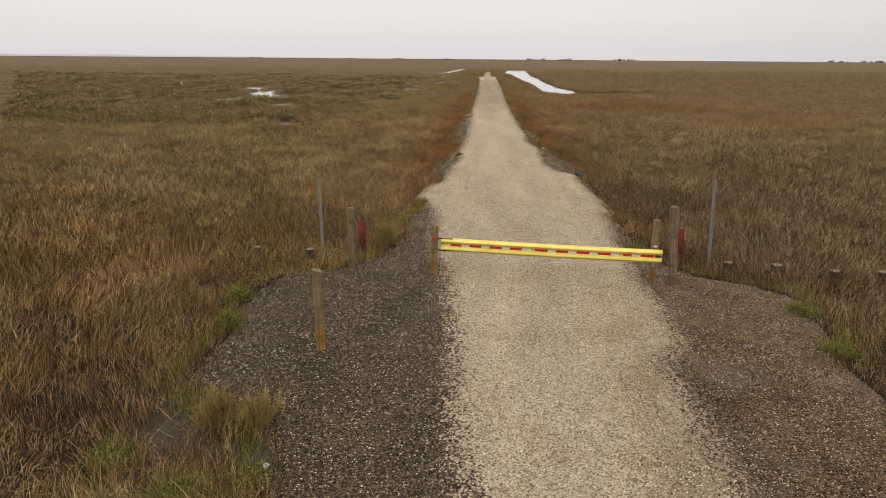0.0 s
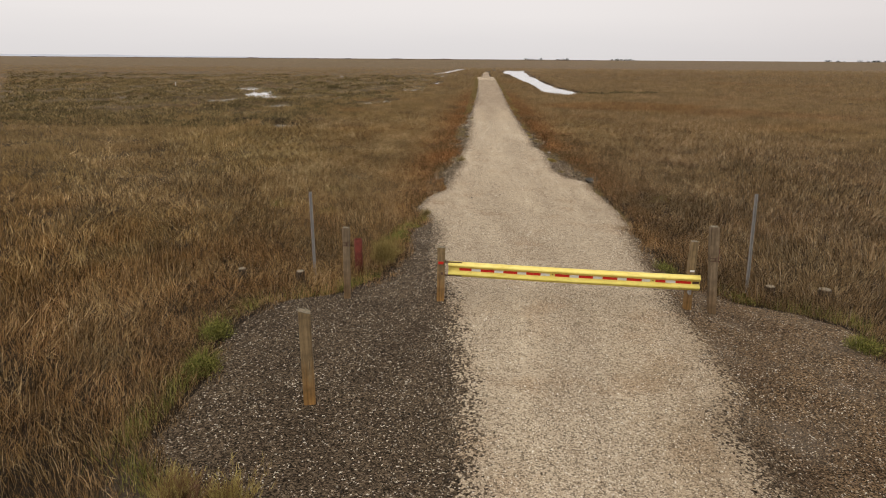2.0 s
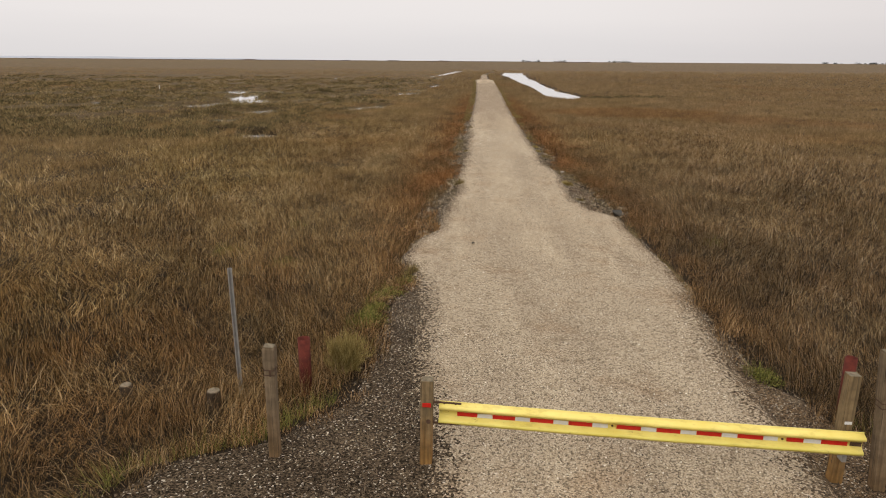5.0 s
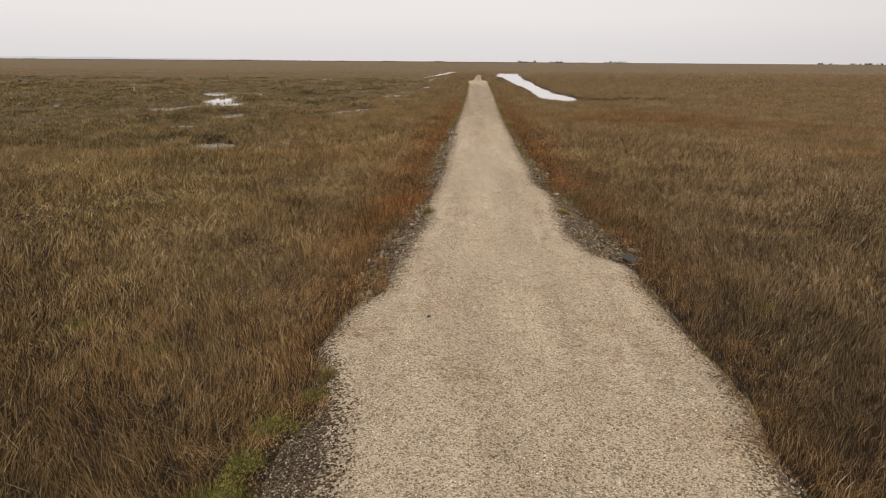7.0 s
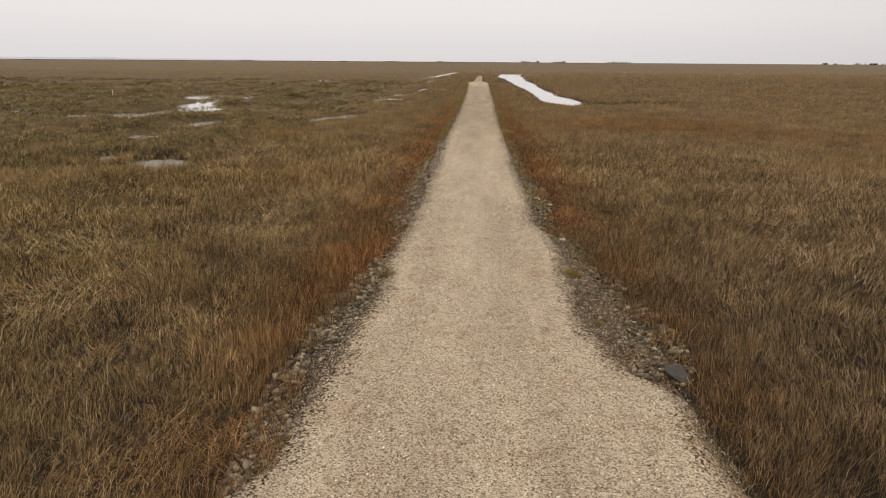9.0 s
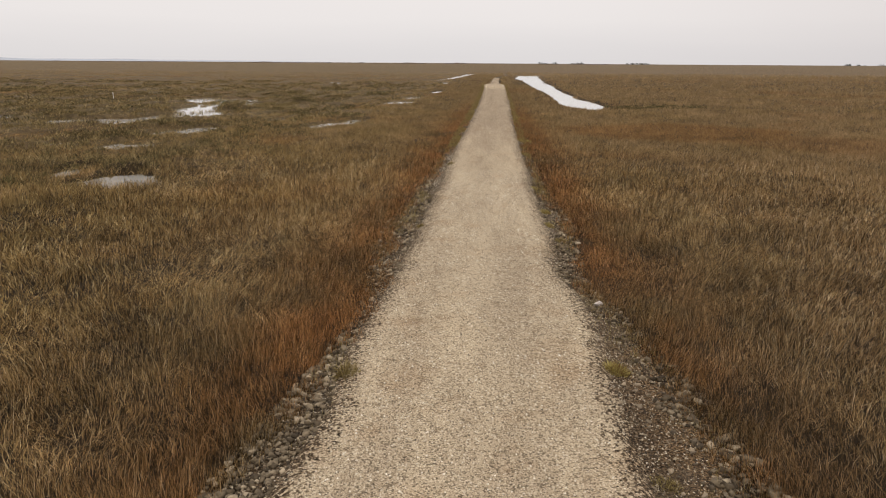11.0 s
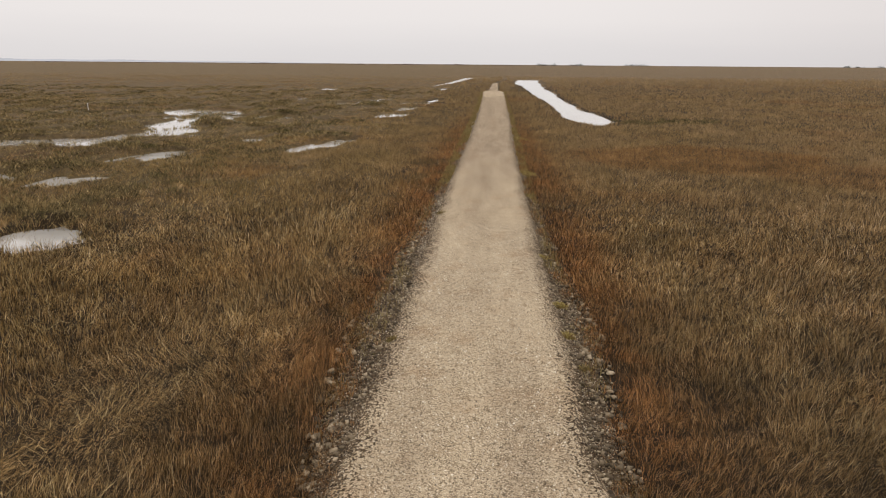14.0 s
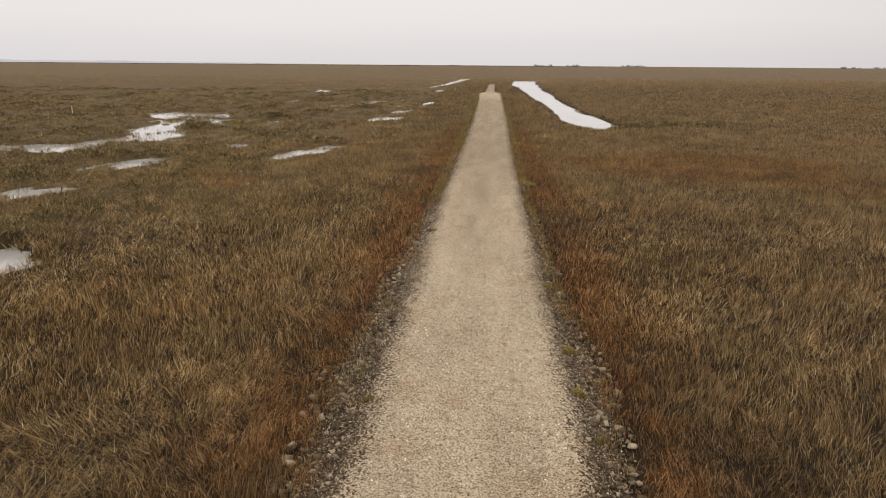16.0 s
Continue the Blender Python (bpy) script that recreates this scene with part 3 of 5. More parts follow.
def soggy(x, y):
    """wetness() with a ragged shore and islets."""
    far = np.clip(np.asarray(y, float) / 70, 0.55, 2.2)
    y2 = drawn_out(y)
    lumps = 1.3 * (vnoise(x, y2, 0.75, 21) - 0.5) + 0.8 * (vnoise(x, y2, 2.2, 25) - 0.5) + 0.25 * far * (vnoise(x, y / 1.8, 6.0, 27) - 0.5)
    calm = np.where(np.asarray(x) > 5, 0.3, 1.0)
    return wetness(x, y) * 1.0 - np.where(np.asarray(x) > 5, 0.0, -0.07) + calm * lumps


def hummocks(x, y):
    """0 to 1: grassy mounds in the wet part of the marsh."""
    x, y = np.asarray(x, float), np.asarray(y, float)
    zone = smooth(-x, 7, 15) * smooth(y, 36, 46) * (0.45 + 0.55 * smooth(-x, 10, 24))
    best = zone * smooth(fbm(x, drawn_out(y) * 1.3, 2.4, 63), 0.50, 0.62) * 0.55
    ragged = 0.35 * (fbm(x, y / 1.5, 1.5, 64) - 0.5)
    for cx, cy, rx, ry, high in MOUNDS:
        best = np.maximum(best, high / 0.6 * smooth(1.12 - np.hypot((x - cx) / rx, (y - cy) / ry) + ragged, 0.0, 0.75))
    return best


def gully(x, y):
    """0 to 1: a dark trampled furrow that runs on from the creek's end."""
    x, y = np.asarray(x, float), np.asarray(y, float)
    mid = 97.2 + 0.9 * np.sin(x * 0.9) + 0.04 * np.maximum(x - 20, 0) ** 2
    return smooth(1.3 - np.abs(y - mid) / 3.2, 0, 0.8) * smooth(x, 15.5, 17) * (1 - smooth(x, 26, 31)) * smooth(vnoise(x, y, 1.1, 67), 0.2, 0.5)


def land(x, y):
    """Height of the ground."""
    x, y = np.asarray(x, float), np.asarray(y, float)
    bl, br = edge_at(BANK_LEFT, y), edge_at(BANK_RIGHT, y)
    rl, rr = edge_at(ROAD_LEFT, y), edge_at(ROAD_RIGHT, y)
    out = np.maximum(bl - x, x - br)
    lip = -0.05 - 0.17 * smooth(y, 4, 11) - 0.18 * smooth(x, 3.5, 5.0) * smooth(-y, -8, -2)
    s_left = np.clip((rl - x) / np.maximum(rl - bl, 0.05), 0, 1)
    s_right = np.clip((x - rr) / np.maximum(br - rr, 0.05), 0, 1)
    top = -0.035 + (lip + 0.035) * np.maximum(s_left, s_right**0.6)
    marsh = -0.36 + 0.10 * (fbm(x, y, 3.5, 5) - 0.5) + 0.10 * (fbm(x, y, 14, 8) - 0.5)
    near = np.clip(1 - np.abs(x - 2) / 400, 0, 1) * np.clip(1 - np.abs(y) / 600, 0, 1)
    marsh = -0.36 + (marsh + 0.36) * np.minimum(near * 3, 1)
    z = top + (marsh - top) * smooth(out, 0.0, 1.1)
    z = np.where(y > 320, marsh, z)
    wet = soggy(x, y)
    return z - 0.12 * gully(x, y) + 0.46 * hummocks(x, y) * (1 - smooth(wet, -0.45, 0.05)) * np.where(y < 250, 1, 0) - 0.32 * smooth(wet, -0.12, 0.2)


def steps(*runs):
    """Grid lines: runs of (from, to, first gap, last gap)."""
    out = []
    for a, b, g0, g1 in runs:
        v = a
        while v < b - 1e-6:
            out.append(v)
            v += g0 + (g1 - g0) * (v - a) / (b - a)
    return np.array(out + [runs[-1][1]])


# ---------------------------------------------------------------- ground, road, apron, water
gx = steps((-4500, -150, 700, 40), (-150, -46, 25, 1.2), (-46, -6, 0.6, 0.3), (-6, 10, 0.25, 0.25), (10, 40, 0.6, 3), (40, 150, 4, 25), (150, 4500, 40, 700))
gy = steps((-400, -40, 100, 15), (-40, -20, 8, 1), (-20, 45, 0.33, 0.4), (45, 130, 0.5, 0.9), (130, 330, 1.2, 5), (330, 4800, 20, 500))
X, Y = np.meshgrid(gx, gy)
Z = land(X, Y)
nx, ny = len(gx), len(gy)
i, j = np.meshgrid(np.arange(nx - 1), np.arange(ny - 1))
q = (j * nx + i).ravel()
quads = np.stack([q, q + 1, q + nx + 1, q + nx], 1)
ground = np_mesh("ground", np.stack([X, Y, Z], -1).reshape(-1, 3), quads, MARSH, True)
tagged(ground, "brown marsh ground with matted dead grass", "ground", kind="structure")


def strip(name, left, right, ys, cols, lift, material, ragged, seed, beyond=0.0):
    """A sheet of gravel between two edges, a little crowned, its rim sunk into the ground."""
    ya = ys[:, None]
    jl = ragged * (fbm(ys, ys * 0 + 3, 0.9, seed) - 0.5) * 2
    jr = ragged * (fbm(ys, ys * 0 + 9, 0.9, seed + 4) - 0.5) * 2
    lo, hi = (left(ys) + jl - beyond)[:, None], (right(ys) + jr + beyond)[:, None]
    u = np.linspace(0, 1, cols)[None, :]
    u = 0.5 - 0.5 * np.cos(np.pi * (0.15 + 0.7 * u)) / np.cos(np.pi * 0.15)
    x = lo + (hi - lo) * u
    y = ya + 0 * x
    rim = np.minimum(x - lo, hi - x)
    z = np.maximum(land(x, y), -0.30) - 0.03 + (lift + 0.03) * smooth(rim, -0.02, 0.28) + 0.012 * (fbm(x, y, 0.6, seed + 7) - 0.5)
    n = len(ys)
    a, b = np.meshgrid(np.arange(cols - 1), np.arange(n - 1))
    k = (b * cols + a).ravel()
    ob = np_mesh(name, np.stack([x, y, z], -1).reshape(-1, 3), np.stack([k, k + 1, k + cols + 1, k + cols], 1), material, True)
    ob.data.attributes.new("rim", "FLOAT", "POINT").data.foreach_set("value", (rim - beyond).astype(np.float32).ravel())
    return ob


road_y = steps((-24, 60, 0.2, 0.25), (60, 180, 0.5, 2))
road = strip("road", lambda y: edge_at(ROAD_LEFT, y), lambda y: edge_at(ROAD_RIGHT, y), road_y, 40, 0.055, SHELL, 0.10, 31, 0.36)
tagged(road, "straight track of pale crushed shell gravel", "road", kind="structure")
track = strip("track", lambda y: edge_at(ROAD_LEFT, y), lambda y: edge_at(ROAD_RIGHT, y), steps((177, 244, 2, 4)), 8, 0.04, SHELL, 0.1, 35, 0.1)
tagged(track, "narrow grey track beyond the shell gravel", "road", kind="structure")
apron_y = steps((-24, 7.6, 0.2, 0.2))
apron = strip("gravel_apron", lambda y: edge_at(BANK_LEFT, y) - 0.05, lambda y: edge_at(ROAD_LEFT, y) + 0.6, apron_y, 24, 0.02, DARK, 0.08, 51)
tagged(apron, "dark grey-brown gravel apron speckled with white shell", "gravel", kind="structure")
apron = strip("gravel_apron", lambda y: edge_at(ROAD_RIGHT, y) - 0.6, lambda y: edge_at(BANK_RIGHT, y) + 0.05, apron_y, 24, 0.02, DARK, 0.08, 61)
tagged(apron, "worn brown-grey gravel apron beside the track", "gravel", kind="structure")
verge_y = steps((7.4, 60, 0.25, 0.25), (60, 178, 0.5, 2))
verge = strip("gravel_verge", lambda y: edge_at(BANK_LEFT, y) - 0.1, lambda y: edge_at(ROAD_LEFT, y) + 0.4, verge_y, 10, 0.015, DARK, 0.06, 71)
tagged(verge, "narrow grey gravel verge sloping to the marsh", "gravel", kind="structure")
verge_r = strip("gravel_verge", lambda y: edge_at(ROAD_RIGHT, y) - 0.4, lambda y: edge_at(BANK_RIGHT, y) + 0.1, verge_y, 10, 0.015, DARK, 0.06, 81)
tagged(verge_r, "narrow grey gravel verge with rubble stones", "gravel", kind="structure")

WATER_Z = -0.455


def water_sheet(x0, x1, y0, y1, label):
    bm = bmesh.new()
    bmesh.ops.create_grid(bm, x_segments=6, y_segments=6, size=0.5)
    for v in bm.verts:
        v.co = ((x0 + x1) / 2 + v.co.x * (x1 - x0), (y0 + y1) / 2 + v.co.y * (y1 - y0), WATER_Z)
    tagged(part("water", bm, WATER), label, "water", kind="structure")


water_sheet(-140, -5.5, 33, 345, "shallow pale water standing in marsh pools")
water_sheet(7, 24, 88, 330, "still bright water of a narrow tidal creek")

# ---------------------------------------------------------------- barrier and posts
def timber(name, label, x, y, w, h, material, lean=(0.0, 0.0), peak=0.0, sunk=0.35, turn=0.0, seed=0, drop=0.0):
    """A squared post, its edges worn, with a pale sawn end."""
    top = tagged(new(name), label, "post")
    rng = random.Random(seed)
    bm = bmesh.new()
    bmesh.ops.create_cube(bm, size=1.0)
    bmesh.ops.subdivide_edges(bm, edges=[e for e in bm.edges if abs(e.verts[0].co.z - e.verts[1].co.z) > 0.5], cuts=7)
    for v in bm.verts:
        v.co = Vector((v.co.x * w, v.co.y * w, -sunk + (v.co.z + 0.5) * (h + sunk)))
    bmesh.ops.bevel(bm, geom=[e for e in bm.edges if abs(e.verts[0].co.z - e.verts[1].co.z) > 0.05], offset=w * 0.07, segments=2, affect="EDGES")
    for v in bm.verts:
        k = noise.noise(Vector((v.co.x * 9 + seed, v.co.y * 9, v.co.z * 2.2)))
        v.co.x += 0.006 * k
        v.co.y += 0.006 * noise.noise(Vector((v.co.y * 9, v.co.x * 9 + seed, v.co.z * 2.2)))
        if v.co.z > h - 0.01 and peak:
            v.co.z -= peak * (0.5 + v.co.x / w) + rng.uniform(0, 0.25) * peak
    part("shaft", bm, material, top)
    bm = bmesh.new()
    bmesh.ops.create_grid(bm, x_segments=4, y_segments=4, size=w * 0.46)
    for v in bm.verts:
        v.co.z = h + 0.003 - peak * (0.5 + v.co.x / w) + 0.004 * noise.noise(v.co * 30)
    ext = bmesh.ops.extrude_face_region(bm, geom=bm.faces[:])
    for v in (g for g in ext["geom"] if isinstance(g, bmesh.types.BMVert)):
        v.co.z -= 0.012
    bmesh.ops.recalc_face_normals(bm, faces=bm.faces[:])
    part("sawn_end", bm, WOOD_END, top, "pale sawn end grain")
    top.matrix_world = pose(x, y, float(land(x, y)) + 0.02 - drop, lean[1], lean[0], turn)
    return top


def box(name, size, at, material, parent, label="", bevel=0.004, rot=None):
    bm = bmesh.new()
    bmesh.ops.create_cube(bm, size=1.0)
    for v in bm.verts:
        v.co = Vector((v.co.x * size[0], v.co.y * size[1], v.co.z * size[2]))
    if bevel:
        bmesh.ops.bevel(bm, geom=bm.edges[:], offset=bevel, segments=2, affect="EDGES")
    if rot:
        bmesh.ops.transform(bm, matrix=pose(0, 0, 0, *rot), verts=bm.verts[:])
    bmesh.ops.translate(bm, verts=bm.verts[:], vec=at)
    return part(name, bm, material, parent, label)


def rod(name, a, b, r, material, parent, label="", sides=10):
    a, b = Vector(a), Vector(b)
    bm = bmesh.new()
    bmesh.ops.create_cone(bm, cap_ends=True, segments=sides, radius1=r, radius2=r, depth=(b - a).length)
    bmesh.ops.transform(bm, matrix=Matrix.Translation((a + b) / 2) @ (b - a).to_track_quat("Z", "Y").to_matrix().to_4x4(), verts=bm.verts[:])
    return part(name, bm, material, parent, label)


near_post = timber("timber_post", "weathered tan wooden post standing alone in dark gravel", -1.63, -4.43, 0.165, 1.43, WOOD_TAN, (-0.6, 0), 0.05, seed=3, turn=12)

hinge_post = timber("hinge_post", "short tan wooden post carrying the barrier hinge", 0.0, 0.0, 0.15, 1.13, WOOD_TAN, (0.8, 0), 0.0, seed=5)
box("red_marker", (0.105, 0.01, 0.055), (0.0, -0.079, 0.82), RED_TAPE, hinge_post, "red reflective marker", 0.002)
rod("bolt", (0.025, -0.07, 0.60), (0.025, -0.088, 0.60), 0.028, RUST, hinge_post, "rusty bolt head")

latch_post = timber("latch_post", "tan wooden latch post behind the barrier end", 4.97, -0.03, 0.138, 1.49, WOOD_TAN, (0.5, 0), 0.0, seed=8, drop=0.08)
box("white_marker", (0.085, 0.01, 0.035), (0.0, -0.079, 0.90), WHITE_TAPE, latch_post, "small white reflective marker", 0.002)
box("bracket", (0.05, 0.12, 0.09), (-0.03, -0.13, 0.49), STEEL, latch_post, "steel bracket under the beam")


def collared(name, label, x, y, w, h, lean, collar, seed):
    p = timber(name, label, x, y, w, h, WOOD_GREY, lean, 0.01, seed=seed, drop=0.10 if x > 0 else 0.0)
    bm = bmesh.new()
    bmesh.ops.create_cube(bm, size=1.0)
    for v in bm.verts:
        v.co = Vector((v.co.x * (w + 0.018), v.co.y * (w + 0.018), collar + 0.07 + (v.co.z + 0.5) * (h - collar - 0.085)))
    bmesh.ops.bevel(bm, geom=bm.edges[:], offset=0.008, segments=2, affect="EDGES")
    part("cap_block", bm, WOOD_GREY, p, "wooden block round the post head")
    for k in (0.0, 0.065):
        box("strap", (w + 0.012, w + 0.012, 0.012), (0, 0, collar + k - 0.03), RUST, p, "rusty wire strap", 0.003)
    box("notch_plate", (0.03, 0.012, 0.085), (0.012, -w / 2 - 0.003, collar), RUST, p, "dark rusted plate", 0.002)
    return p


collared("gate_post", "tall grey wooden post with a wired collar", -1.93, 0.05, 0.128, 1.50, (0.4, 0), 1.16, 11)
collared("gate_post", "tallest grey wooden post beside the latch post", 5.45, -0.10, 0.148, 1.88, (-4.2, 0), 1.22, 13)

# the barrier: a corrugated steel rail
BEAM_LEN = 4.95
beam = tagged(new("barrier_rail"), "yellow corrugated steel barrier rail with red and white tape", "barrier")
HALF = [(0.156, 0.004), (0.142, 0.006), (0.130, 0.020), (0.116, 0.062), (0.104, 0.078), (0.088, 0.082), (0.072, 0.076), (0.058, 0.055), (0.040, 0.016), (0.028, 0.008)]
front = HALF + [(-z, d) for z, d in reversed(HALF)]
bm = bmesh.new()
rings = []
for s in np.linspace(0, BEAM_LEN, 40):
    dent = 0.004 * noise.noise(Vector((s * 1.7, 0, 0)))
    ring = [bm.verts.new((s, -d + dent, z - 0.012 * math.sin(math.pi * s / BEAM_LEN) + 0.003 * noise.noise(Vector((s * 2, z * 6, 4))))) for z, d in front]
    ring += [bm.verts.new((s, -d + dent + 0.006, z - 0.012 * math.sin(math.pi * s / BEAM_LEN))) for z, d in reversed(front)]
    rings.append(ring)
n = len(rings[0])
for a, b in zip(rings, rings[1:]):
    for k in range(n):
        bm.faces.new((a[k], a[(k + 1) % n], b[(k + 1) % n], b[k]))
half = n // 2
for ring in (rings[0], rings[-1]):
    for k in range(half - 1):
        bm.faces.new((ring[k], ring[k + 1], ring[n - 2 - k], ring[n - 1 - k]))
bmesh.ops.recalc_face_normals(bm, faces=bm.faces[:])
for f in bm.faces:
    f.smooth = True
part("rail", bm, YELLOW, beam)
TAPES = [(0.22, 0.47, 0), (0.47, 0.655, 1), (0.655, 0.93, 0), (0.93, 1.11, 1), (1.11, 1.39, 0), (1.39, 1.57, 1), (1.57, 1.855, 0), (1.855, 2.04, 1), (2.14, 2.43, 0), (2.43, 2.61, 1), (2.61, 2.89, 0), (2.89, 3.075, 1), (3.075, 3.365, 0), (3.365, 3.545, 1), (3.545, 3.84, 0), (3.84, 4.005, 1), (4.10, 4.295, 0), (4.295, 4.49, 1), (4.49, 4.785, 0)]
for a, b, white in TAPES:
    mid = (a + b) / 2
    box("white_tape" if white else "red_tape", (b - a - 0.004, 0.002, 0.052), (mid, -0.0125 + 0.004 * noise.noise(Vector((mid * 1.7, 0, 0))), -0.012 * math.sin(math.pi * mid / BEAM_LEN)), WHITE_TAPE if white else RED_TAPE, beam, bevel=0.0)
# A rust-coloured strip stands in for the dark rusty hole at the end.
box("end_plate", (0.13, 0.006, 0.050), (4.875, -0.013, 0.0), RUST, beam, "rusty dark patch standing for the hole at the rail end", 0.002)
for s in (2.09, 4.053):
    rod("bolt", (s, -0.012, 0.0), (s, -0.024, 0.0), 0.013, RUST, beam, "rusty bolt head", 6)
for z in (0.138, -0.140):
    box("hinge_strap", (0.42, 0.012, 0.030), (0.06, -0.016, z), RUST, beam, "rusty hinge strap", 0.003)
    rod("hinge_pin", (-0.075, -0.01, z - 0.035), (-0.075, -0.01, z + 0.035), 0.016, RUST, beam, "rusty hinge pin")
    for s in (0.06, 0.2):
        rod("bolt", (s, -0.022, z), (s, -0.034, z), 0.012, RUST, beam, "rusty bolt head", 6)
beam.matrix_world = pose(0.16, 0.02, 0.665, 0, 1.25, -2.9)


def channel_post(label, x, y, h, lean, turn):
    """A galvanised hat-section post, its punched holes drawn as dark discs along its web."""
    top = tagged(new("channel_post"), label, "post")
    prof = [(-0.042, 0.0), (-0.026, 0.0), (-0.018, 0.034), (0.018, 0.034), (0.026, 0.0), (0.042, 0.0)]
    ring = prof + [(u, v + 0.004) for u, v in reversed(prof)]
    bm = bmesh.new()
    lo = [bm.verts.new((u, v, -0.45)) for u, v in ring]
    hi = [bm.verts.new((u, v, h)) for u, v in ring]
    n = len(ring)
    for k in range(n):
        bm.faces.new((lo[k], lo[(k + 1) % n], hi[(k + 1) % n], hi[k]))
    for k in range(len(prof) - 1):
        bm.faces.new((hi[k], hi[k + 1], hi[n - 2 - k], hi[n - 1 - k]))
    bmesh.ops.recalc_face_normals(bm, faces=bm.faces[:])
    part("channel", bm, STEEL, top)
    # Each hole is a dark disc on the web, its shade painted.
    for k in range(14):
        z = h - 0.06 - k * 0.11
        rod("bolt_hole", (0, 0.033, z), (0, 0.0395, z), 0.006, HOLE_SHADE, top, "dark disc drawn as a punched hole", 8)
    top.matrix_world = pose(x, y, float(land(x, y)), lean[1], lean[0], turn)


channel_post("grey galvanised steel channel post in the grass", -3.13, 2.2, 2.1, (-1.0, 0), -20)
channel_post("leaning grey galvanised steel channel post", 6.80, 1.66, 2.33, (-3.2, 1.5), 20)


def pipe(label, x, y, h, r, lean):
    """An open steel pipe, painted dark red."""
    top = tagged(new("steel_pipe"), label, "pipe")
    bm = bmesh.new()
    loops = []
    for rad, z in ((r, -0.5), (r, h * 0.4), (r, h), (r - 0.008, h), (r - 0.008, h - 0.3)):
        loops.append([bm.verts.new((rad * math.cos(a), rad * math.sin(a), z)) for a in np.linspace(0, 2 * math.pi, 20, endpoint=False)])
    for a, b in zip(loops, loops[1:]):
        for k in range(20):
            bm.faces.new((a[k], a[(k + 1) % 20], b[(k + 1) % 20], b[k]))
    for f in bm.faces:
        f.smooth = True
    part("tube", bm, RED_PIPE, top)
    # A dark disc below the rim paints the shade down the pipe.
    bm = bmesh.new()
    bmesh.ops.create_circle(bm, cap_ends=True, segments=20, radius=r - 0.008)
    bmesh.ops.translate(bm, verts=bm.verts[:], vec=(0, 0, h - 0.25))
    part("plug", bm, HOLE_SHADE, top, "dark disc for the shade inside the pipe")
    top.matrix_world = pose(x, y, float(land(x, y)), lean, 0, 0)


pipe("dark red steel pipe standing beside a yellow shrub", -2.07, 2.2, 0.94, 0.095, 0)
pipe("dark rust-red steel pipe behind the latch post", 6.17, 2.1, 0.87, 0.085, 0)


def stub(label, x, y, r, h, seed):
    """A cut-off round fence post, grey and split."""
    top = tagged(new("fence_stub"), label, "post", "old fence stubs")
    bm = bmesh.new()
    loops = []
    for z in (-0.2, h * 0.5, h - 0.012, h):
        rr = r if z < h else r * 0.93
        loops.append([bm.verts.new((rr * math.cos(a) * (1 + 0.06 * noise.noise(Vector((math.cos(a) * 2, math.sin(a) * 2, z + seed)))), rr * math.sin(a), z)) for a in np.linspace(0, 2 * math.pi, 18, endpoint=False)])
    for a, b in zip(loops, loops[1:]):
        for k in range(18):
            bm.faces.new((a[k], a[(k + 1) % 18], b[(k + 1) % 18], b[k]))
    part("shaft", bm, WOOD_DARK, top)
    bm = bmesh.new()
    bmesh.ops.create_cone(bm, cap_ends=True, segments=18, radius1=r * 0.93, radius2=r * 0.86, depth=0.014)
    bmesh.ops.translate(bm, verts=bm.verts[:], vec=(0, 0, h + 0.004))
    part("sawn_end", bm, WOOD_STUB, top, "pale sawn end grain")
    top.matrix_world = pose(x, y, float(land(x, y)), 0, 0, seed * 40)


for k, (x, y, r) in enumerate(((-4.72, 1.7, 0.09), (-3.32, 1.6, 0.10), (7.15, 1.33, 0.11), (8.28, 1.24, 0.135), (9.48, 0.86, 0.11), (10.55, 0.80, 0.11))):
    stub("cut-off grey fence post stub in the grass", x, y, r, 0.35, k)

# white stake far out among the pools
stake = tagged(new("marker_stake"), "thin white marker stake among the marsh pools", "stake")
rod("shaft", (0, 0, -0.3), (0, 0, 0.75), 0.035, WHITE_TAPE, stake)
box("tip", (0.09, 0.09, 0.10), (0, 0, 0.78), WHITE_TAPE, stake, "white blunt tip")
stake.matrix_world = pose(-52.2, 106, float(land(-52.2, 106)))


# ---------------------------------------------------------------- stones
def rock_mesh(seed, flat):
    rng = random.Random(seed)
    bm = bmesh.new()
    for _ in range(13):
        v = Vector((rng.gauss(0, 1), rng.gauss(0, 1), rng.gauss(0, 1))).normalized()
        bm.verts.new((v.x * rng.uniform(0.42, 0.55), v.y * rng.uniform(0.32, 0.45), v.z * 0.5 * flat))
    got = bmesh.ops.convex_hull(bm, input=bm.verts[:])
    bmesh.ops.delete(bm, geom=[g for g in got["geom_interior"] if isinstance(g, bmesh.types.BMVert)], context="VERTS")
    return bm


slab = part("slab_stone", rock_mesh(77, 0.35), SLAB)
tagged(slab, "flat dark grey slab of stone at the grass edge", "stone")
slab.matrix_world = pose(5.30, 15.2, float(land(5.30, 15.2)) + 0.10, 8, -6, 25) @ Matrix.Diagonal((0.62, 0.62, 0.75, 1))
pale = part("pale_stone", rock_mesh(78, 0.5), PALE_STONE)
tagged(pale, "pale angular stone on the gravel verge", "stone")
pale.matrix_world = pose(4.5, 24.0, float(land(4.5, 24.0)) + 0.08, 14, 10, 60) @ Matrix.Diagonal((0.30, 0.24, 0.3, 1))
chip = part("pale_stone", rock_mesh(79, 0.6), PALE_STONE)
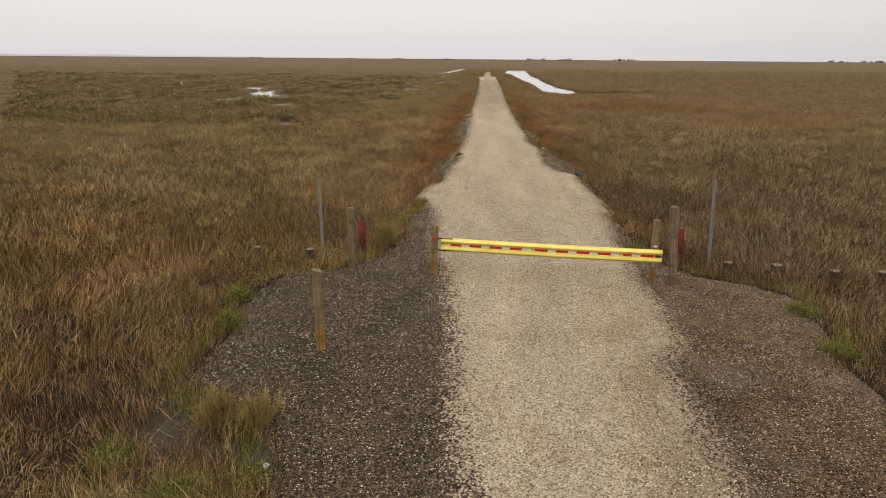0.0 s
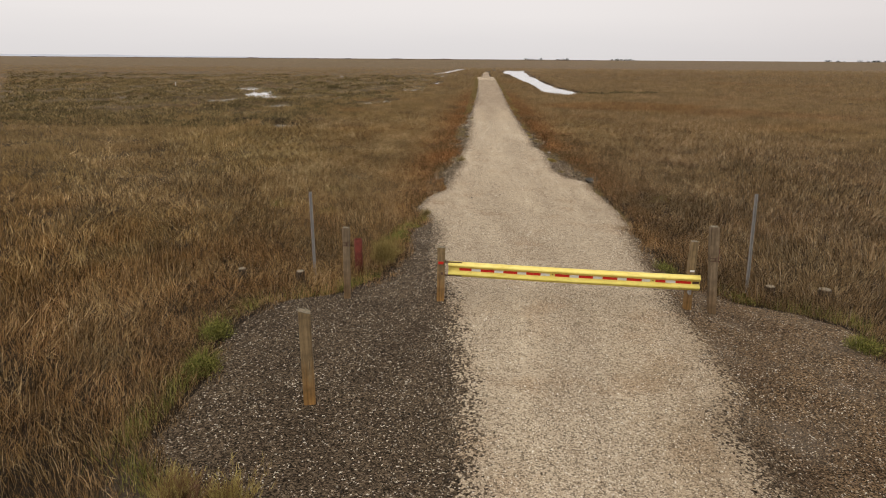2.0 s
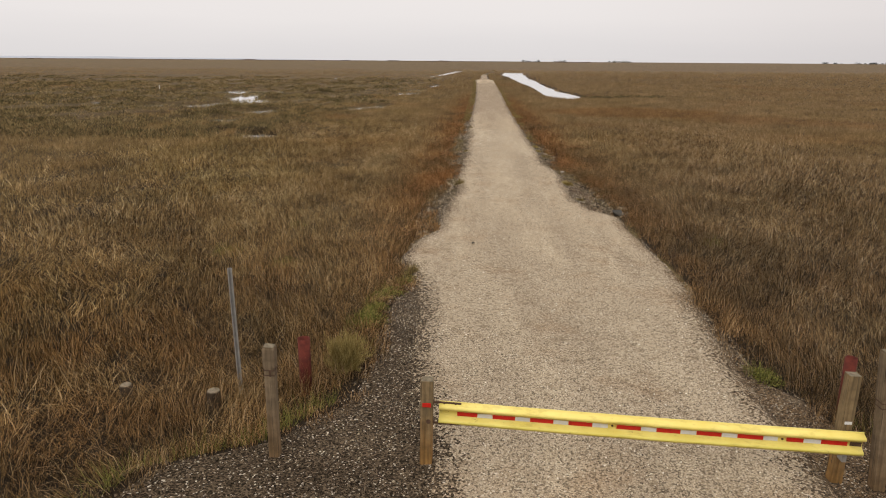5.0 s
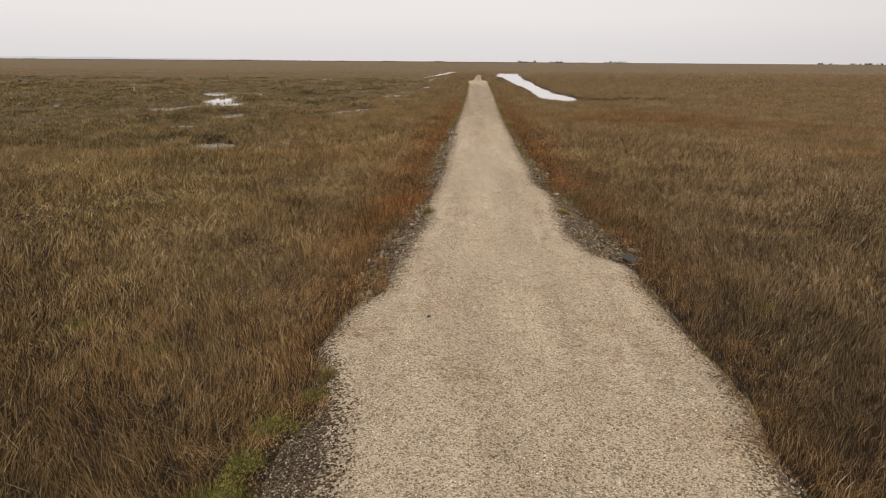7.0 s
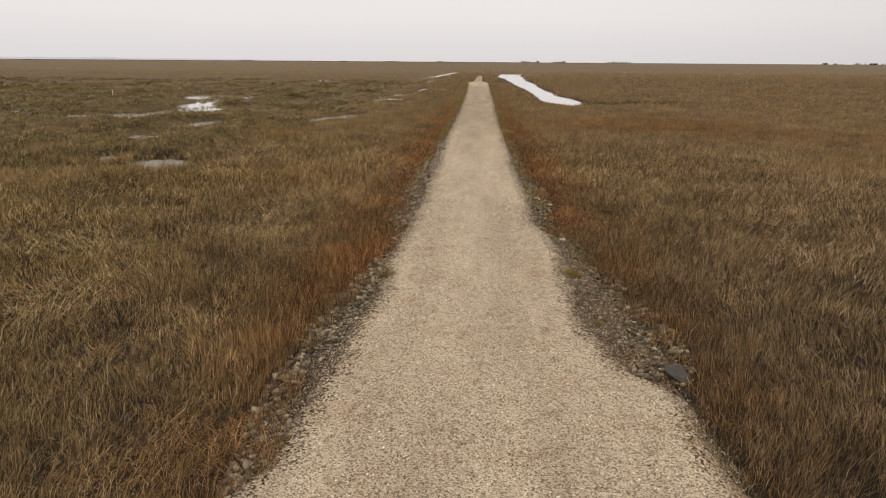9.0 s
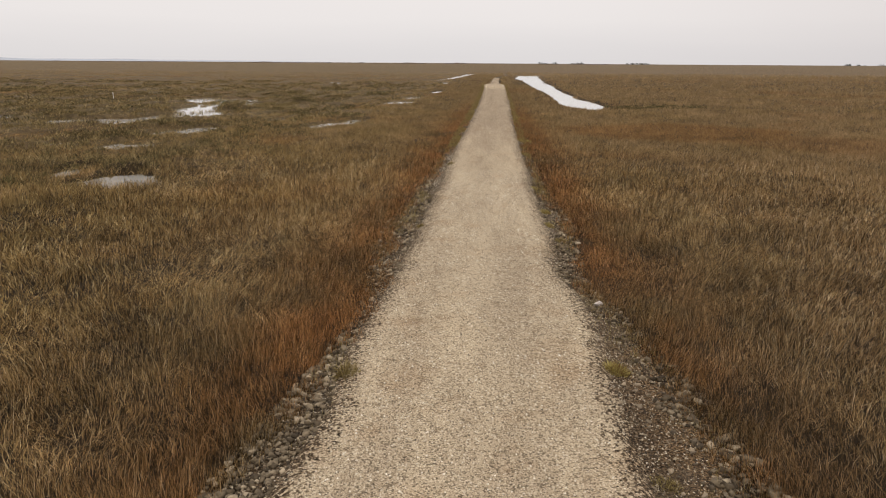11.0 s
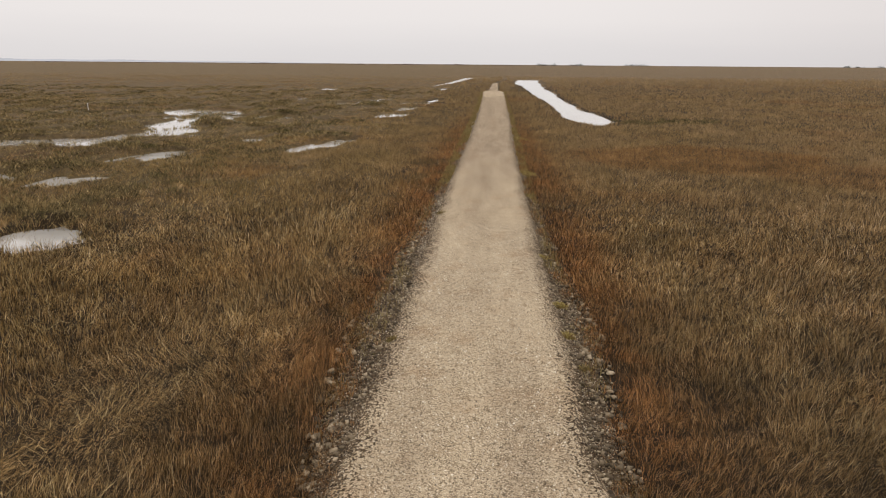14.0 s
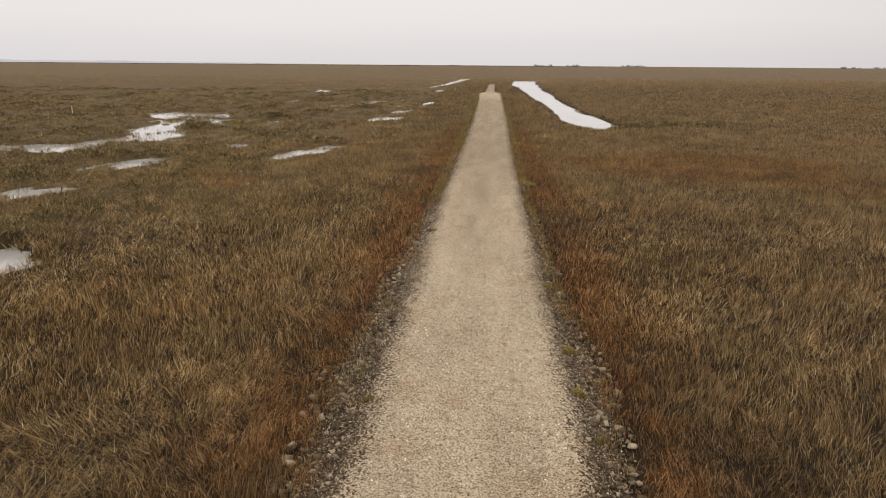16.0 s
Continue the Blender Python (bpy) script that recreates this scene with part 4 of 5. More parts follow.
tagged(chip, "small pale stone among green weeds", "stone")
chip.matrix_world = pose(-1.48, -8.0, 0.02, 0, 8, 30) @ Matrix.Diagonal((0.14, 0.10, 0.14, 1))
lump = part("dark_stone", rock_mesh(80, 0.6), SLAB)
tagged(lump, "small dark clod lying on the pale gravel", "stone")
lump.matrix_world = pose(0.5, 10.45, 0.05, 0, 8, 30) @ Matrix.Diagonal((0.10, 0.07, 0.09, 1))


def pyramids(n, x, y, size, flat, rng):
    """Small four-sided stones lying on the ground, as arrays."""
    turn = rng.uniform(0, 2 * np.pi, n)
    corner = turn[:, None] + np.array([0, 1.4, 3.0, 4.6])[None, :] + rng.uniform(-0.35, 0.35, (n, 4))
    rad = size[:, None] * rng.uniform(0.35, 0.62, (n, 4))
    z = land(x, y) + np.where((x > edge_at(ROAD_LEFT, y) + 0.2) & (x < edge_at(ROAD_RIGHT, y) - 0.2), 0.055, 0.02)
    base = np.stack([x[:, None] + rad * np.cos(corner), y[:, None] + rad * np.sin(corner), (z[:, None] - 0.006) + 0 * rad], -1)
    tip = np.stack([x + size * rng.uniform(-0.2, 0.2, n), y + size * rng.uniform(-0.2, 0.2, n), z + size * flat * rng.uniform(0.5, 1.1, n)], -1)[:, None, :]
    v = np.concatenate([base, tip], 1).reshape(-1, 3)
    k = (np.arange(n) * 5)[:, None, None]
    f = (k + np.array([[0, 1, 4], [1, 2, 4], [2, 3, 4], [3, 0, 4]])[None]).reshape(-1, 3)
    return v, f


rng = np.random.default_rng(4)
n = 34000
y = -10 + 52 * rng.uniform(0, 1, n) ** 1.5
u = rng.uniform(0.02, 0.98, n)
x = edge_at(ROAD_LEFT, y) * (1 - u) + edge_at(ROAD_RIGHT, y) * u
size = rng.uniform(0.014, 0.036, n) * (1 + 0.012 * (y + 10))
v1, f1 = pyramids(n, x, y, size, 0.5, rng)
tagged(np_mesh("loose_gravel", v1, f1, PEBBLE), "loose pale shell gravel strewn over the track", "gravel", kind="stuff")
n = 44000
y = -10 + 58 * rng.uniform(0, 1, n) ** 1.3
side = rng.uniform(0, 1, n) < 0.55
spill = rng.exponential(0.32, n) - 0.15
x = np.where(side, edge_at(ROAD_LEFT, y) - spill, edge_at(ROAD_RIGHT, y) + spill * 0.8)
far_l = rng.uniform(0, 1, n) < 0.14
x = np.where(far_l & side, edge_at(BANK_LEFT, y) + (edge_at(ROAD_LEFT, y) - edge_at(BANK_LEFT, y)) * rng.uniform(0, 1, n), x)
x = np.where(far_l & ~side, edge_at(ROAD_RIGHT, y) + (edge_at(BANK_RIGHT, y) - edge_at(ROAD_RIGHT, y)) * rng.uniform(0, 1, n), x)
ok = (x > edge_at(BANK_LEFT, y)) & (x < edge_at(BANK_RIGHT, y)) & (fbm(x, y, 0.7, 90) > rng.uniform(0.1, 0.65, n))
x, y = x[ok], y[ok]
v1, f1 = pyramids(len(x), x, y, rng.uniform(0.010, 0.024, len(x)) * (1 + 0.01 * (y + 10)), 0.5, rng)
tagged(np_mesh("loose_gravel", v1, f1, PEBBLE), "white shell chips scattered over the dark apron", "gravel", kind="stuff")
n = 27000
y = -10 + 60 * rng.uniform(0, 1, n) ** 1.2
side = rng.uniform(0, 1, n) < 0.5
u = rng.uniform(-0.05, 1.0, n)
x = np.where(side, edge_at(BANK_LEFT, y) + (edge_at(ROAD_LEFT, y) - edge_at(BANK_LEFT, y)) * u, edge_at(BANK_RIGHT, y) + (edge_at(ROAD_RIGHT, y) - edge_at(BANK_RIGHT, y)) * u)
v1, f1 = pyramids(n, x, y, rng.uniform(0.018, 0.05, n), 0.6, rng)
tagged(np_mesh("loose_gravel", v1, f1, CHIP), "loose grey-brown stone chips on apron and verge", "gravel", kind="stuff")


n = 1500
y = -10 + 55 * rng.uniform(0, 1, n) ** 1.2
u = rng.uniform(0.03, 0.97, n)
x = edge_at(ROAD_LEFT, y) * (1 - u) + edge_at(ROAD_RIGHT, y) * u
v1, f1 = pyramids(n, x, y, rng.uniform(0.02, 0.045, n), 0.6, rng)
tagged(np_mesh("loose_gravel", v1, f1, CHIP), "stray dark stones lying on the pale track", "gravel", kind="stuff")


def blocks(x, y, size, rng):
    """Angular broken stones: boxes with every corner knocked about."""
    n = len(x)
    c = np.array([(i, j, k) for k in (-1, 1) for j in (-1, 1) for i in (-1, 1)], float)[None] * np.array([0.5, 0.36, 0.24])
    c = c * rng.uniform(0.55, 1.15, (n, 8, 1)) + rng.normal(0, 0.05, (n, 8, 3))
    a, b = rng.uniform(0, 2 * np.pi, n), rng.normal(0, 0.35, n)
    ca, sa, cb, sb = np.cos(a)[:, None], np.sin(a)[:, None], np.cos(b)[:, None], np.sin(b)[:, None]
    u, w = c[..., 0] * cb - c[..., 2] * sb, c[..., 0] * sb + c[..., 2] * cb
    z = (land(x, y) + 0.02 + 0.16 * size)[:, None] + w * size[:, None]
    v = np.stack([x[:, None] + (u * ca - c[..., 1] * sa) * size[:, None], y[:, None] + (u * sa + c[..., 1] * ca) * size[:, None], z], -1).reshape(-1, 3)
    f = np.array([[0, 2, 3, 1], [4, 5, 7, 6], [0, 1, 5, 4], [2, 6, 7, 3], [0, 4, 6, 2], [1, 3, 7, 5]])
    return v, ((np.arange(n) * 8)[:, None, None] + f[None]).reshape(-1, 4)


vs, fs, total = [], [], 0
for outer, inner, y0, y1, count in ((BANK_LEFT, ROAD_LEFT, 10.5, 21.0, 2300), (BANK_LEFT, ROAD_LEFT, 21.0, 46.0, 1900), (BANK_RIGHT, ROAD_RIGHT, 15.0, 20.8, 1500), (BANK_RIGHT, ROAD_RIGHT, 20.8, 48.0, 2300)):
    y = rng.uniform(y0, y1, count)
    u = rng.uniform(-0.25, 0.85, count)
    x = edge_at(outer, y) * (1 - u) + edge_at(inner, y) * u
    ok = fbm(x, y, 1.6, 95) > 0.30 + 0.35 * u * u
    x, y, u = x[ok], y[ok], u[ok]
    v1, f1 = blocks(x, y, (0.032 + 0.095 * rng.uniform(0, 1, len(x)) ** 2.0) * (1.15 - 0.4 * u), rng)
    vs.append(v1)
    fs.append(f1 + total)
    total += len(v1)
tagged(np_mesh("rubble", np.concatenate(vs), np.concatenate(fs), RUBBLE), "broken grey-brown rubble packed along the verges", "rubble", kind="stuff")


# ---------------------------------------------------------------- grass
def blades(x, y, z, h, w, lean_x, lean_y, rng):
    """Bent blades, each two triangles: a foot, a middle across, a tip."""
    n = len(x)
    a = rng.uniform(0, np.pi, n)
    sx, sy = np.cos(a) * w / 2, np.sin(a) * w / 2
    foot = np.stack([x, y, z - 0.03], -1)
    drop = np.sqrt(np.clip(1 - 0.55 * (lean_x**2 + lean_y**2), 0.12, 1))
    mid = np.stack([x + 0.32 * lean_x * h, y + 0.32 * lean_y * h, z + 0.58 * h], -1)
    mid[:, 2] = z + 0.58 * h * np.sqrt(drop)
    tip = np.stack([x + lean_x * h, y + lean_y * h, z + h * drop], -1)
    off = np.stack([sx, sy, 0 * sx], -1)
    v = np.stack([foot, mid - off, mid + off, tip], 1).reshape(-1, 3)
    k = (np.arange(n) * 4)[:, None, None]
    f = (k + np.array([[0, 2, 1], [1, 2, 3]])[None]).reshape(-1, 3)
    return v, f


def straws(x, y, z, h, w, lean_x, lean_y, rng):
    """Straight stiff stalks, a triangle each."""
    n = len(x)
    a = rng.uniform(0, np.pi, n)
    off = np.stack([np.cos(a) * w / 2, np.sin(a) * w / 2, 0 * w], -1)
    foot = np.stack([x, y, z - 0.03], -1)
    drop = np.sqrt(np.clip(1 - 0.55 * (lean_x**2 + lean_y**2), 0.12, 1))
    tip = np.stack([x + lean_x * h, y + lean_y * h, z + h * drop], -1)
    return np.stack([foot - off, foot + off, tip], 1).reshape(-1, 3), np.arange(3 * n).reshape(-1, 3)


def nearness(x, y):
    """Least distance from which a spot comes into view along the flight."""
    dx = np.abs(x - 1.6)
    back = np.maximum(np.maximum(6.7, dx / 0.66), y - 19)
    r = np.hypot(dx, back)
    return np.where(y - np.maximum(6.7, dx / 0.66) < -19, np.maximum(r, 40), r)


def grass_points(tiles, rng, amount):
    xs, ys = [], []
    for x0, x1, y0, y1, g in tiles:
        cx, cy = np.meshgrid(np.arange(x0, x1, g), np.arange(y0, y1, g))
        cx, cy = cx.ravel() + g / 2, cy.ravel() + g / 2
        keep = (cx > -0.74 * (cy + 18) - 8) & (cx < 0.67 * (cy + 18) + 8)
        cx, cy = cx[keep], cy[keep]
        count = rng.poisson(amount(cx, cy) * g * g)
        k = np.repeat(np.arange(len(cx)), count)
        xs.append(cx[k] + rng.uniform(-g / 2, g / 2, len(k)))
        ys.append(cy[k] + rng.uniform(-g / 2, g / 2, len(k)))
    return np.concatenate(xs), np.concatenate(ys)


def density(x, y):
    r = nearness(x, y)
    return np.where(r < 45, np.where(r < 24, 11300, np.where(r < 40, 8000, 6600)) / r, 6600 / 45 * (45 / r) ** 2.05 * (1 - 0.35 * smooth(r, 45, 90)) * (1 - 0.3 * smooth(r, 130, 190))) * (1 - 0.92 * smooth(y, 280, 420))


rng = np.random.default_rng(9)
TILES = [(-60, 60, -20, 60, 1.0), (-140, -60, 20, 60, 2.0), (60, 140, 20, 60, 2.0), (-140, 140, 60, 140, 2.0), (-330, 300, 140, 420, 5.0)]
x, y = grass_points(TILES, rng, density)
out = np.maximum(edge_at(BANK_LEFT, y) - x, x - edge_at(BANK_RIGHT, y)) + 0.26 + 0.25 * smooth(y, 34, 60) + 0.9 * (fbm(x, y, 0.7, 33) - 0.5) + 0.7 * (fbm(x, y, 2.5, 34) - 0.5) * smooth(y, 5, 12)
wet = soggy(x, y)
floor_z = land(x, y)
thin = fbm(x, y, 1.6, 44)
bare = np.minimum(np.hypot((x + 3.2) / 0.55, (y + 6.85) / 0.34), np.hypot((x + 1.75) / 0.35, (y + 7.75) / 0.3)) + 0.5 * (fbm(x, y, 0.5, 35) - 0.5)
keep = (bare > 1) & (rng.uniform(0, 1, len(x)) > 0.8 * gully(x, y)) & ((out > 0.02) | (y > 300)) & ((floor_z > WATER_Z + 0.012) & ((x < 0) | (wet < 0.05)) | ((x < 0) & (vnoise(x, drawn_out(y) * 2.0, 0.7, 140) > 0.60 + 0.12 * smooth(wet, 0.1, 0.9)))) & (rng.uniform(0, 1, len(x)) < 0.55 + 0.8 * thin) & (rng.uniform(0, 1, len(x)) < 0.55 + out / 0.6) & (rng.uniform(0, 1, len(x)) < np.where(nearness(x, y) < 40, 0.28 + 1.35 * vnoise(x, y, 0.30, 46), 1))
x, y, out, wet = x[keep], y[keep], out[keep], wet[keep]
r = nearness(x, y)
n = len(x)
tall = 0.30 + 0.36 * fbm(x, y, 2.4, 12) + 0.36 * (fbm(x, y, 0.55, 13) - 0.5)
low = smooth(-x, 7, 16) * smooth(y, 42, 52) * (0.35 + 0.65 * smooth(fbm(x, y, 11, 61), 0.3, 0.55))
tall *= 1 + 0.5 * np.exp(-(((y - 1.1) / 1.2) ** 2)) + 0.5 * np.exp(-(((x + 14) / 5) ** 2) - ((y - 35.2) / 2.2) ** 2)
tall *= 1 - 0.62 * np.exp(-(((x + 1.95) / 0.75) ** 2) - ((y - 1.2) / 0.9) ** 2) - 0.4 * np.exp(-(((x - 6.2) / 0.5) ** 2) - ((y - 1.4) / 0.8) ** 2)
wide_low = np.maximum(low * 0.72, (0.62 + 0.2 * smooth(y, 50, 62)) * smooth(wet, -0.9, -0.1) * np.where(x > 5, 1.0, smooth(y, 41, 50)))
tall = np.maximum(tall * (1 - wide_low), 0.30 * np.minimum(hummocks(x, y), 1) * (0.6 + 0.8 * vnoise(x, y, 0.8, 66)))
tall *= 0.55 + 0.45 * smooth(out, 0.0, 0.7)
tall = np.where((floor_z[keep] < WATER_Z) & (x < 0), 0.72 + 0.40 * vnoise(x, y, 0.9, 141), tall)
h = tall * rng.uniform(0.35, 0.98, n) * (0.52 + 0.66 * vnoise(x, y, 0.34, 46))
w = np.maximum(0.0065, (0.00068 + 0.0003 * smooth(r, 45, 120)) * r) * rng.uniform(0.5, 1.4, n)
def swathe(x, y):
    """The way the stalks lean, in drifts of a few metres and in tufts."""
    return 2 * np.pi * (fbm(x, y, 3.2, 70) * 1.7 + 0.6 * vnoise(x, y, 0.5, 71))


flat_spot = smooth(-x, 1.5, 5) * smooth(y, 6, 11) * (1 - smooth(y, 25, 32))
swirl = swathe(x, y) + rng.normal(0, 1.0, n) + np.where(rng.uniform(0, 1, n) < 0.35, rng.uniform(0, 6.28, n), 0)
lodged = 0.14 + 0.25 * smooth(-x, 7, 13) * smooth(y, 38, 46) + (0.5 + 0.35 * flat_spot) * np.where(x > 4, 0.5, 1.0) * smooth(fbm(x, y, 2.6, 75), 0.43, 0.64) + np.abs(rng.normal(0, 0.42, n))
lean_x, lean_y, foot = lodged * np.cos(swirl), lodged * np.sin(swirl), land(x, y)
w = np.where(r < 28, w * 0.85, w)
bent = (r < 28) & (rng.uniform(0, 1, n) < 0.42)
far_off = rng.uniform(0, 1, n) < smooth(r, 15, 48)
mound = (r < 125) & ((hummocks(x, y) > 0.35) | (wet > 0.0) & (x < 0))
bent &= ~mound
stiff = ~far_off & ~bent & ~mound
for some, make, material, label in ((bent, blades, GRASS, "dense dead brown marsh grass, matted and leaning"), (mound, straws, MOUND, "dark olive grass on low mounds between the pools"), (stiff, straws, GRASS, "stiff dry stalks of brown marsh grass"), (far_off & ~bent & ~mound, straws, GRASS_FAR, "brown marsh grass stretching far off")):
    v1, f1 = make(x[some], y[some], foot[some], h[some], w[some], lean_x[some], lean_y[some], rng)
    tagged(np_mesh("marsh_grass", v1, f1, material), label, "grass", kind="stuff")


# tussocks: low domes of short grass, thick round the pools
def tussocks(cx, cy, rad, high, count, rng):
    k = np.repeat(np.arange(len(cx)), count)
    n = len(k)
    a, q = rng.uniform(0, 2 * np.pi, n), np.sqrt(rng.uniform(0, 1, n))
    px, py = cx[k] + 0.85 * rad[k] * q * np.cos(a), cy[k] + 0.85 * rad[k] * q * np.sin(a)
    z = np.maximum(land(px, py), WATER_Z - 0.03) + high[k] * 0.7 * (1 - q**2)
    out = 0.25 + 0.95 * q + rng.normal(0, 0.15, n)
    b = a + rng.normal(0, 0.5, n)
    return straws(px, py, z, (0.10 + 0.38 * high[k]) * rng.uniform(0.5, 1.1, n), 0.0011 * nearness(px, py) * rng.uniform(0.6, 1.3, n), out * np.cos(b), out * np.sin(b), rng)


n = 6600
y = 37 * (190 / 37) ** rng.uniform(0, 1, n)
x = -8 - rng.uniform(0, 1, n) * (0.68 * (y + 4))
wet = soggy(x, y)
ok = (rng.uniform(0, 1, n) < smooth(-x, 8, 17)) & (fbm(x, drawn_out(y) * 1.6, 3.0, 182) > rng.uniform(0.28, 0.62, n)) & ((wet < -0.05) | (rng.uniform(0, 1, n) < 0.10)) & (wet < 0.5)
x, y, n = x[ok], y[ok], ok.sum()
rad, high = rng.uniform(0.3, 0.8, n) * (1 + y / 160), rng.uniform(0.18, 0.48, n) * (1 - 0.6 * smooth(wet[ok], -0.6, -0.1))
for cx, cy, ex, ey, up in MOUNDS:
    q, a = np.sqrt(rng.uniform(0, 1, 24)), rng.uniform(0, 2 * np.pi, 24)
    x, y = np.append(x, cx + 0.95 * ex * q * np.cos(a)), np.append(y, cy + 0.95 * ey * q * np.sin(a))
    rad, high = np.append(rad, rng.uniform(0.5, 0.9, 24)), np.append(high, 0.25 * up + rng.uniform(0.1, 0.3, 24))
gx2 = rng.uniform(16, 30, 700)
gy2 = rng.uniform(93, 108, 700)
ok = gully(gx2, gy2) > 0.5
dark = np.append(rng.uniform(0, 1, len(x)) < 0.12 + 0.55 * smooth(fbm(x, y, 4.0, 184), 0.42, 0.6), rng.uniform(0, 1, ok.sum()) < 0.7)
x, y = np.append(x, gx2[ok]), np.append(y, gy2[ok])
rad, high = np.append(rad, rng.uniform(0.3, 0.7, ok.sum())), np.append(high, rng.uniform(0.2, 0.4, ok.sum()))
for some, material, label in ((~dark, MOUND, "pale brown grass tussocks round the pools"), (dark, SEDGE, "dark olive sedge tussocks round the pools")):
    v1, f1 = tussocks(x[some], y[some], rad[some], high[some], 32, rng)
    tagged(np_mesh("tussocks", v1, f1, material), label, "grass", kind="stuff")


# reed tufts standing in the pools
n = 1500
pick = rng.integers(0, 9, n)
cx, cy, ex, ey, turn = np.array(PONDS[:9]).T[:, np.where(rng.uniform(0, 1, n) < 0.6, 0, pick)]
a, q = rng.uniform(0, 2 * np.pi, n), np.sqrt(rng.uniform(0, 1.1, n))
ca, sa = np.cos(np.radians(turn)), np.sin(np.radians(turn))
u, v = ex * q * np.cos(a), ey * q * np.sin(a)
x, y = cx + u * ca - v * sa, cy + u * sa + v * ca
ok = (land(x, y) < WATER_Z) & (fbm(x, drawn_out(y) * 1.5, 1.6, 180) > 0.61)
x, y = x[ok], y[ok]
k = np.repeat(np.arange(len(x)), 26)
n = len(k)
far = np.hypot(x[k], y[k] - 19)
x, y = x[k] + rng.normal(0, 0.16, n), y[k] + rng.normal(0, 0.2, n)
a, lean = rng.uniform(0, 2 * np.pi, n), rng.uniform(0, 0.6, n)
v1, f1 = straws(x, y, np.full(n, WATER_Z), rng.uniform(0.08, 0.30, n), 0.0009 * far, lean * np.cos(a), lean * np.sin(a), rng)
tagged(np_mesh("reed_tufts", v1, f1, MOUND), "dark olive reed tufts standing in the pools", "reeds", kind="stuff")


# fallen straws lying over the matted grass
n = 250000
y = -15 + 63 * rng.uniform(0, 1, n) ** 1.15
x = np.where(rng.uniform(0, 1, n) < 0.5, edge_at(BANK_LEFT, y) - 0.3 - rng.gamma(1.6, 4.2, n), edge_at(BANK_RIGHT, y) + 0.3 + rng.gamma(1.6, 4.0, n))
ok = (soggy(x, y) < -0.1) & (fbm(x, y, 2.2, 150) > rng.uniform(0.25, 0.8, n)) & (rng.uniform(0, 1, n) > smooth(y, 26, 50))
x, y = x[ok], y[ok]
n = len(x)
a = swathe(x, y) + rng.normal(0, 1.1, n)
lean = rng.uniform(0.7, 1.15, n)
v1, f1 = straws(x, y, land(x, y) + rng.uniform(0.08, 0.36, n), rng.uniform(0.10, 0.40, n) * np.where(x > 4, 0.75, 1.0), np.maximum(0.005, 0.00062 * nearness(x, y)) * rng.uniform(0.6, 1.3, n), lean * np.cos(a), lean * np.sin(a), rng)
tagged(np_mesh("fallen_straw", v1, f1, STRAW), "pale dry straws lying over the matted grass", "grass", kind="stuff")


# thinner grass of the wide marsh to either side and behind
n = 170000
x, y = rng.uniform(-75, 75, n), rng.uniform(-62, 62, n)
ok = ((x < -0.74 * (y + 18) - 7) | (x > 0.67 * (y + 18) + 7) | (y < -19)) & ((x < edge_at(BANK_LEFT, y) - 0.3) | (x > edge_at(BANK_RIGHT, y) + 0.3)) & (rng.uniform(0, 1, n) < 0.35 + fbm(x, y, 2.5, 152))
x, y = x[ok], y[ok]
n = len(x)
a, lean = swathe(x, y) + rng.normal(0, 0.8, n), 0.2 + np.abs(rng.normal(0, 0.5, n))
v1, f1 = straws(x, y, land(x, y), rng.uniform(0.2, 0.6, n), rng.uniform(0.03, 0.07, n), lean * np.cos(a), lean * np.sin(a), rng)
tagged(np_mesh("marsh_grass", v1, f1, GRASS_FAR), "thin brown marsh grass beside the track", "grass", kind="stuff")


# small weeds creeping over the verges
n = 60000
y = rng.uniform(7, 175, n) ** 1.0
side = rng.uniform(0, 1, n) < 0.5
u = rng.uniform(-0.1, 0.75, n)
x = np.where(side, edge_at(BANK_LEFT, y) + (edge_at(ROAD_LEFT, y) - edge_at(BANK_LEFT, y)) * u, edge_at(BANK_RIGHT, y) + (edge_at(ROAD_RIGHT, y) - edge_at(BANK_RIGHT, y)) * u)
ok = fbm(x * 2.0, y, 2.2, 160) + 0.12 * smooth(y, 30, 60) - 0.25 * u > rng.uniform(0.38, 0.66, n)
x, y = x[ok], y[ok]
n = len(x)
a, lean = rng.uniform(0, 2 * np.pi, n), rng.uniform(0.1, 0.9, n)
v1, f1 = straws(x, y, land(x, y) + 0.02, rng.uniform(0.06, 0.22, n), np.maximum(0.009, 0.0012 * nearness(x, y)), lean * np.cos(a), lean * np.sin(a), rng)
tagged(np_mesh("verge_weeds", v1, f1, SHRUB), "short olive and straw weeds creeping over the verge", "weeds", kind="stuff")


# green weeds along the foot of the bank, both sides of the apron
n = 9500
y = rng.uniform(-9.5, 1.6, n)
side = rng.uniform(0, 1, n) < 0.5
off = np.abs(rng.normal(0, 0.28, n)) + 0.05
x = np.where(side, edge_at(BANK_LEFT, y) - off, edge_at(BANK_RIGHT, y) + off)
ok = fbm(x, y, 1.1, 170) > rng.uniform(0.42, 0.72, n)
x, y = x[ok], y[ok]
n = len(x)
a, lean = rng.uniform(0, 2 * np.pi, n), rng.uniform(0.1, 0.9, n)
v1, f1 = straws(x, y, land(x, y) + 0.02, rng.uniform(0.08, 0.36, n), np.full(n, 0.011), lean * np.cos(a), lean * np.sin(a), rng)
tagged(np_mesh("bank_weeds", v1, f1, WEED), "green weeds along the foot of the gravel bank", "weeds", kind="stuff")


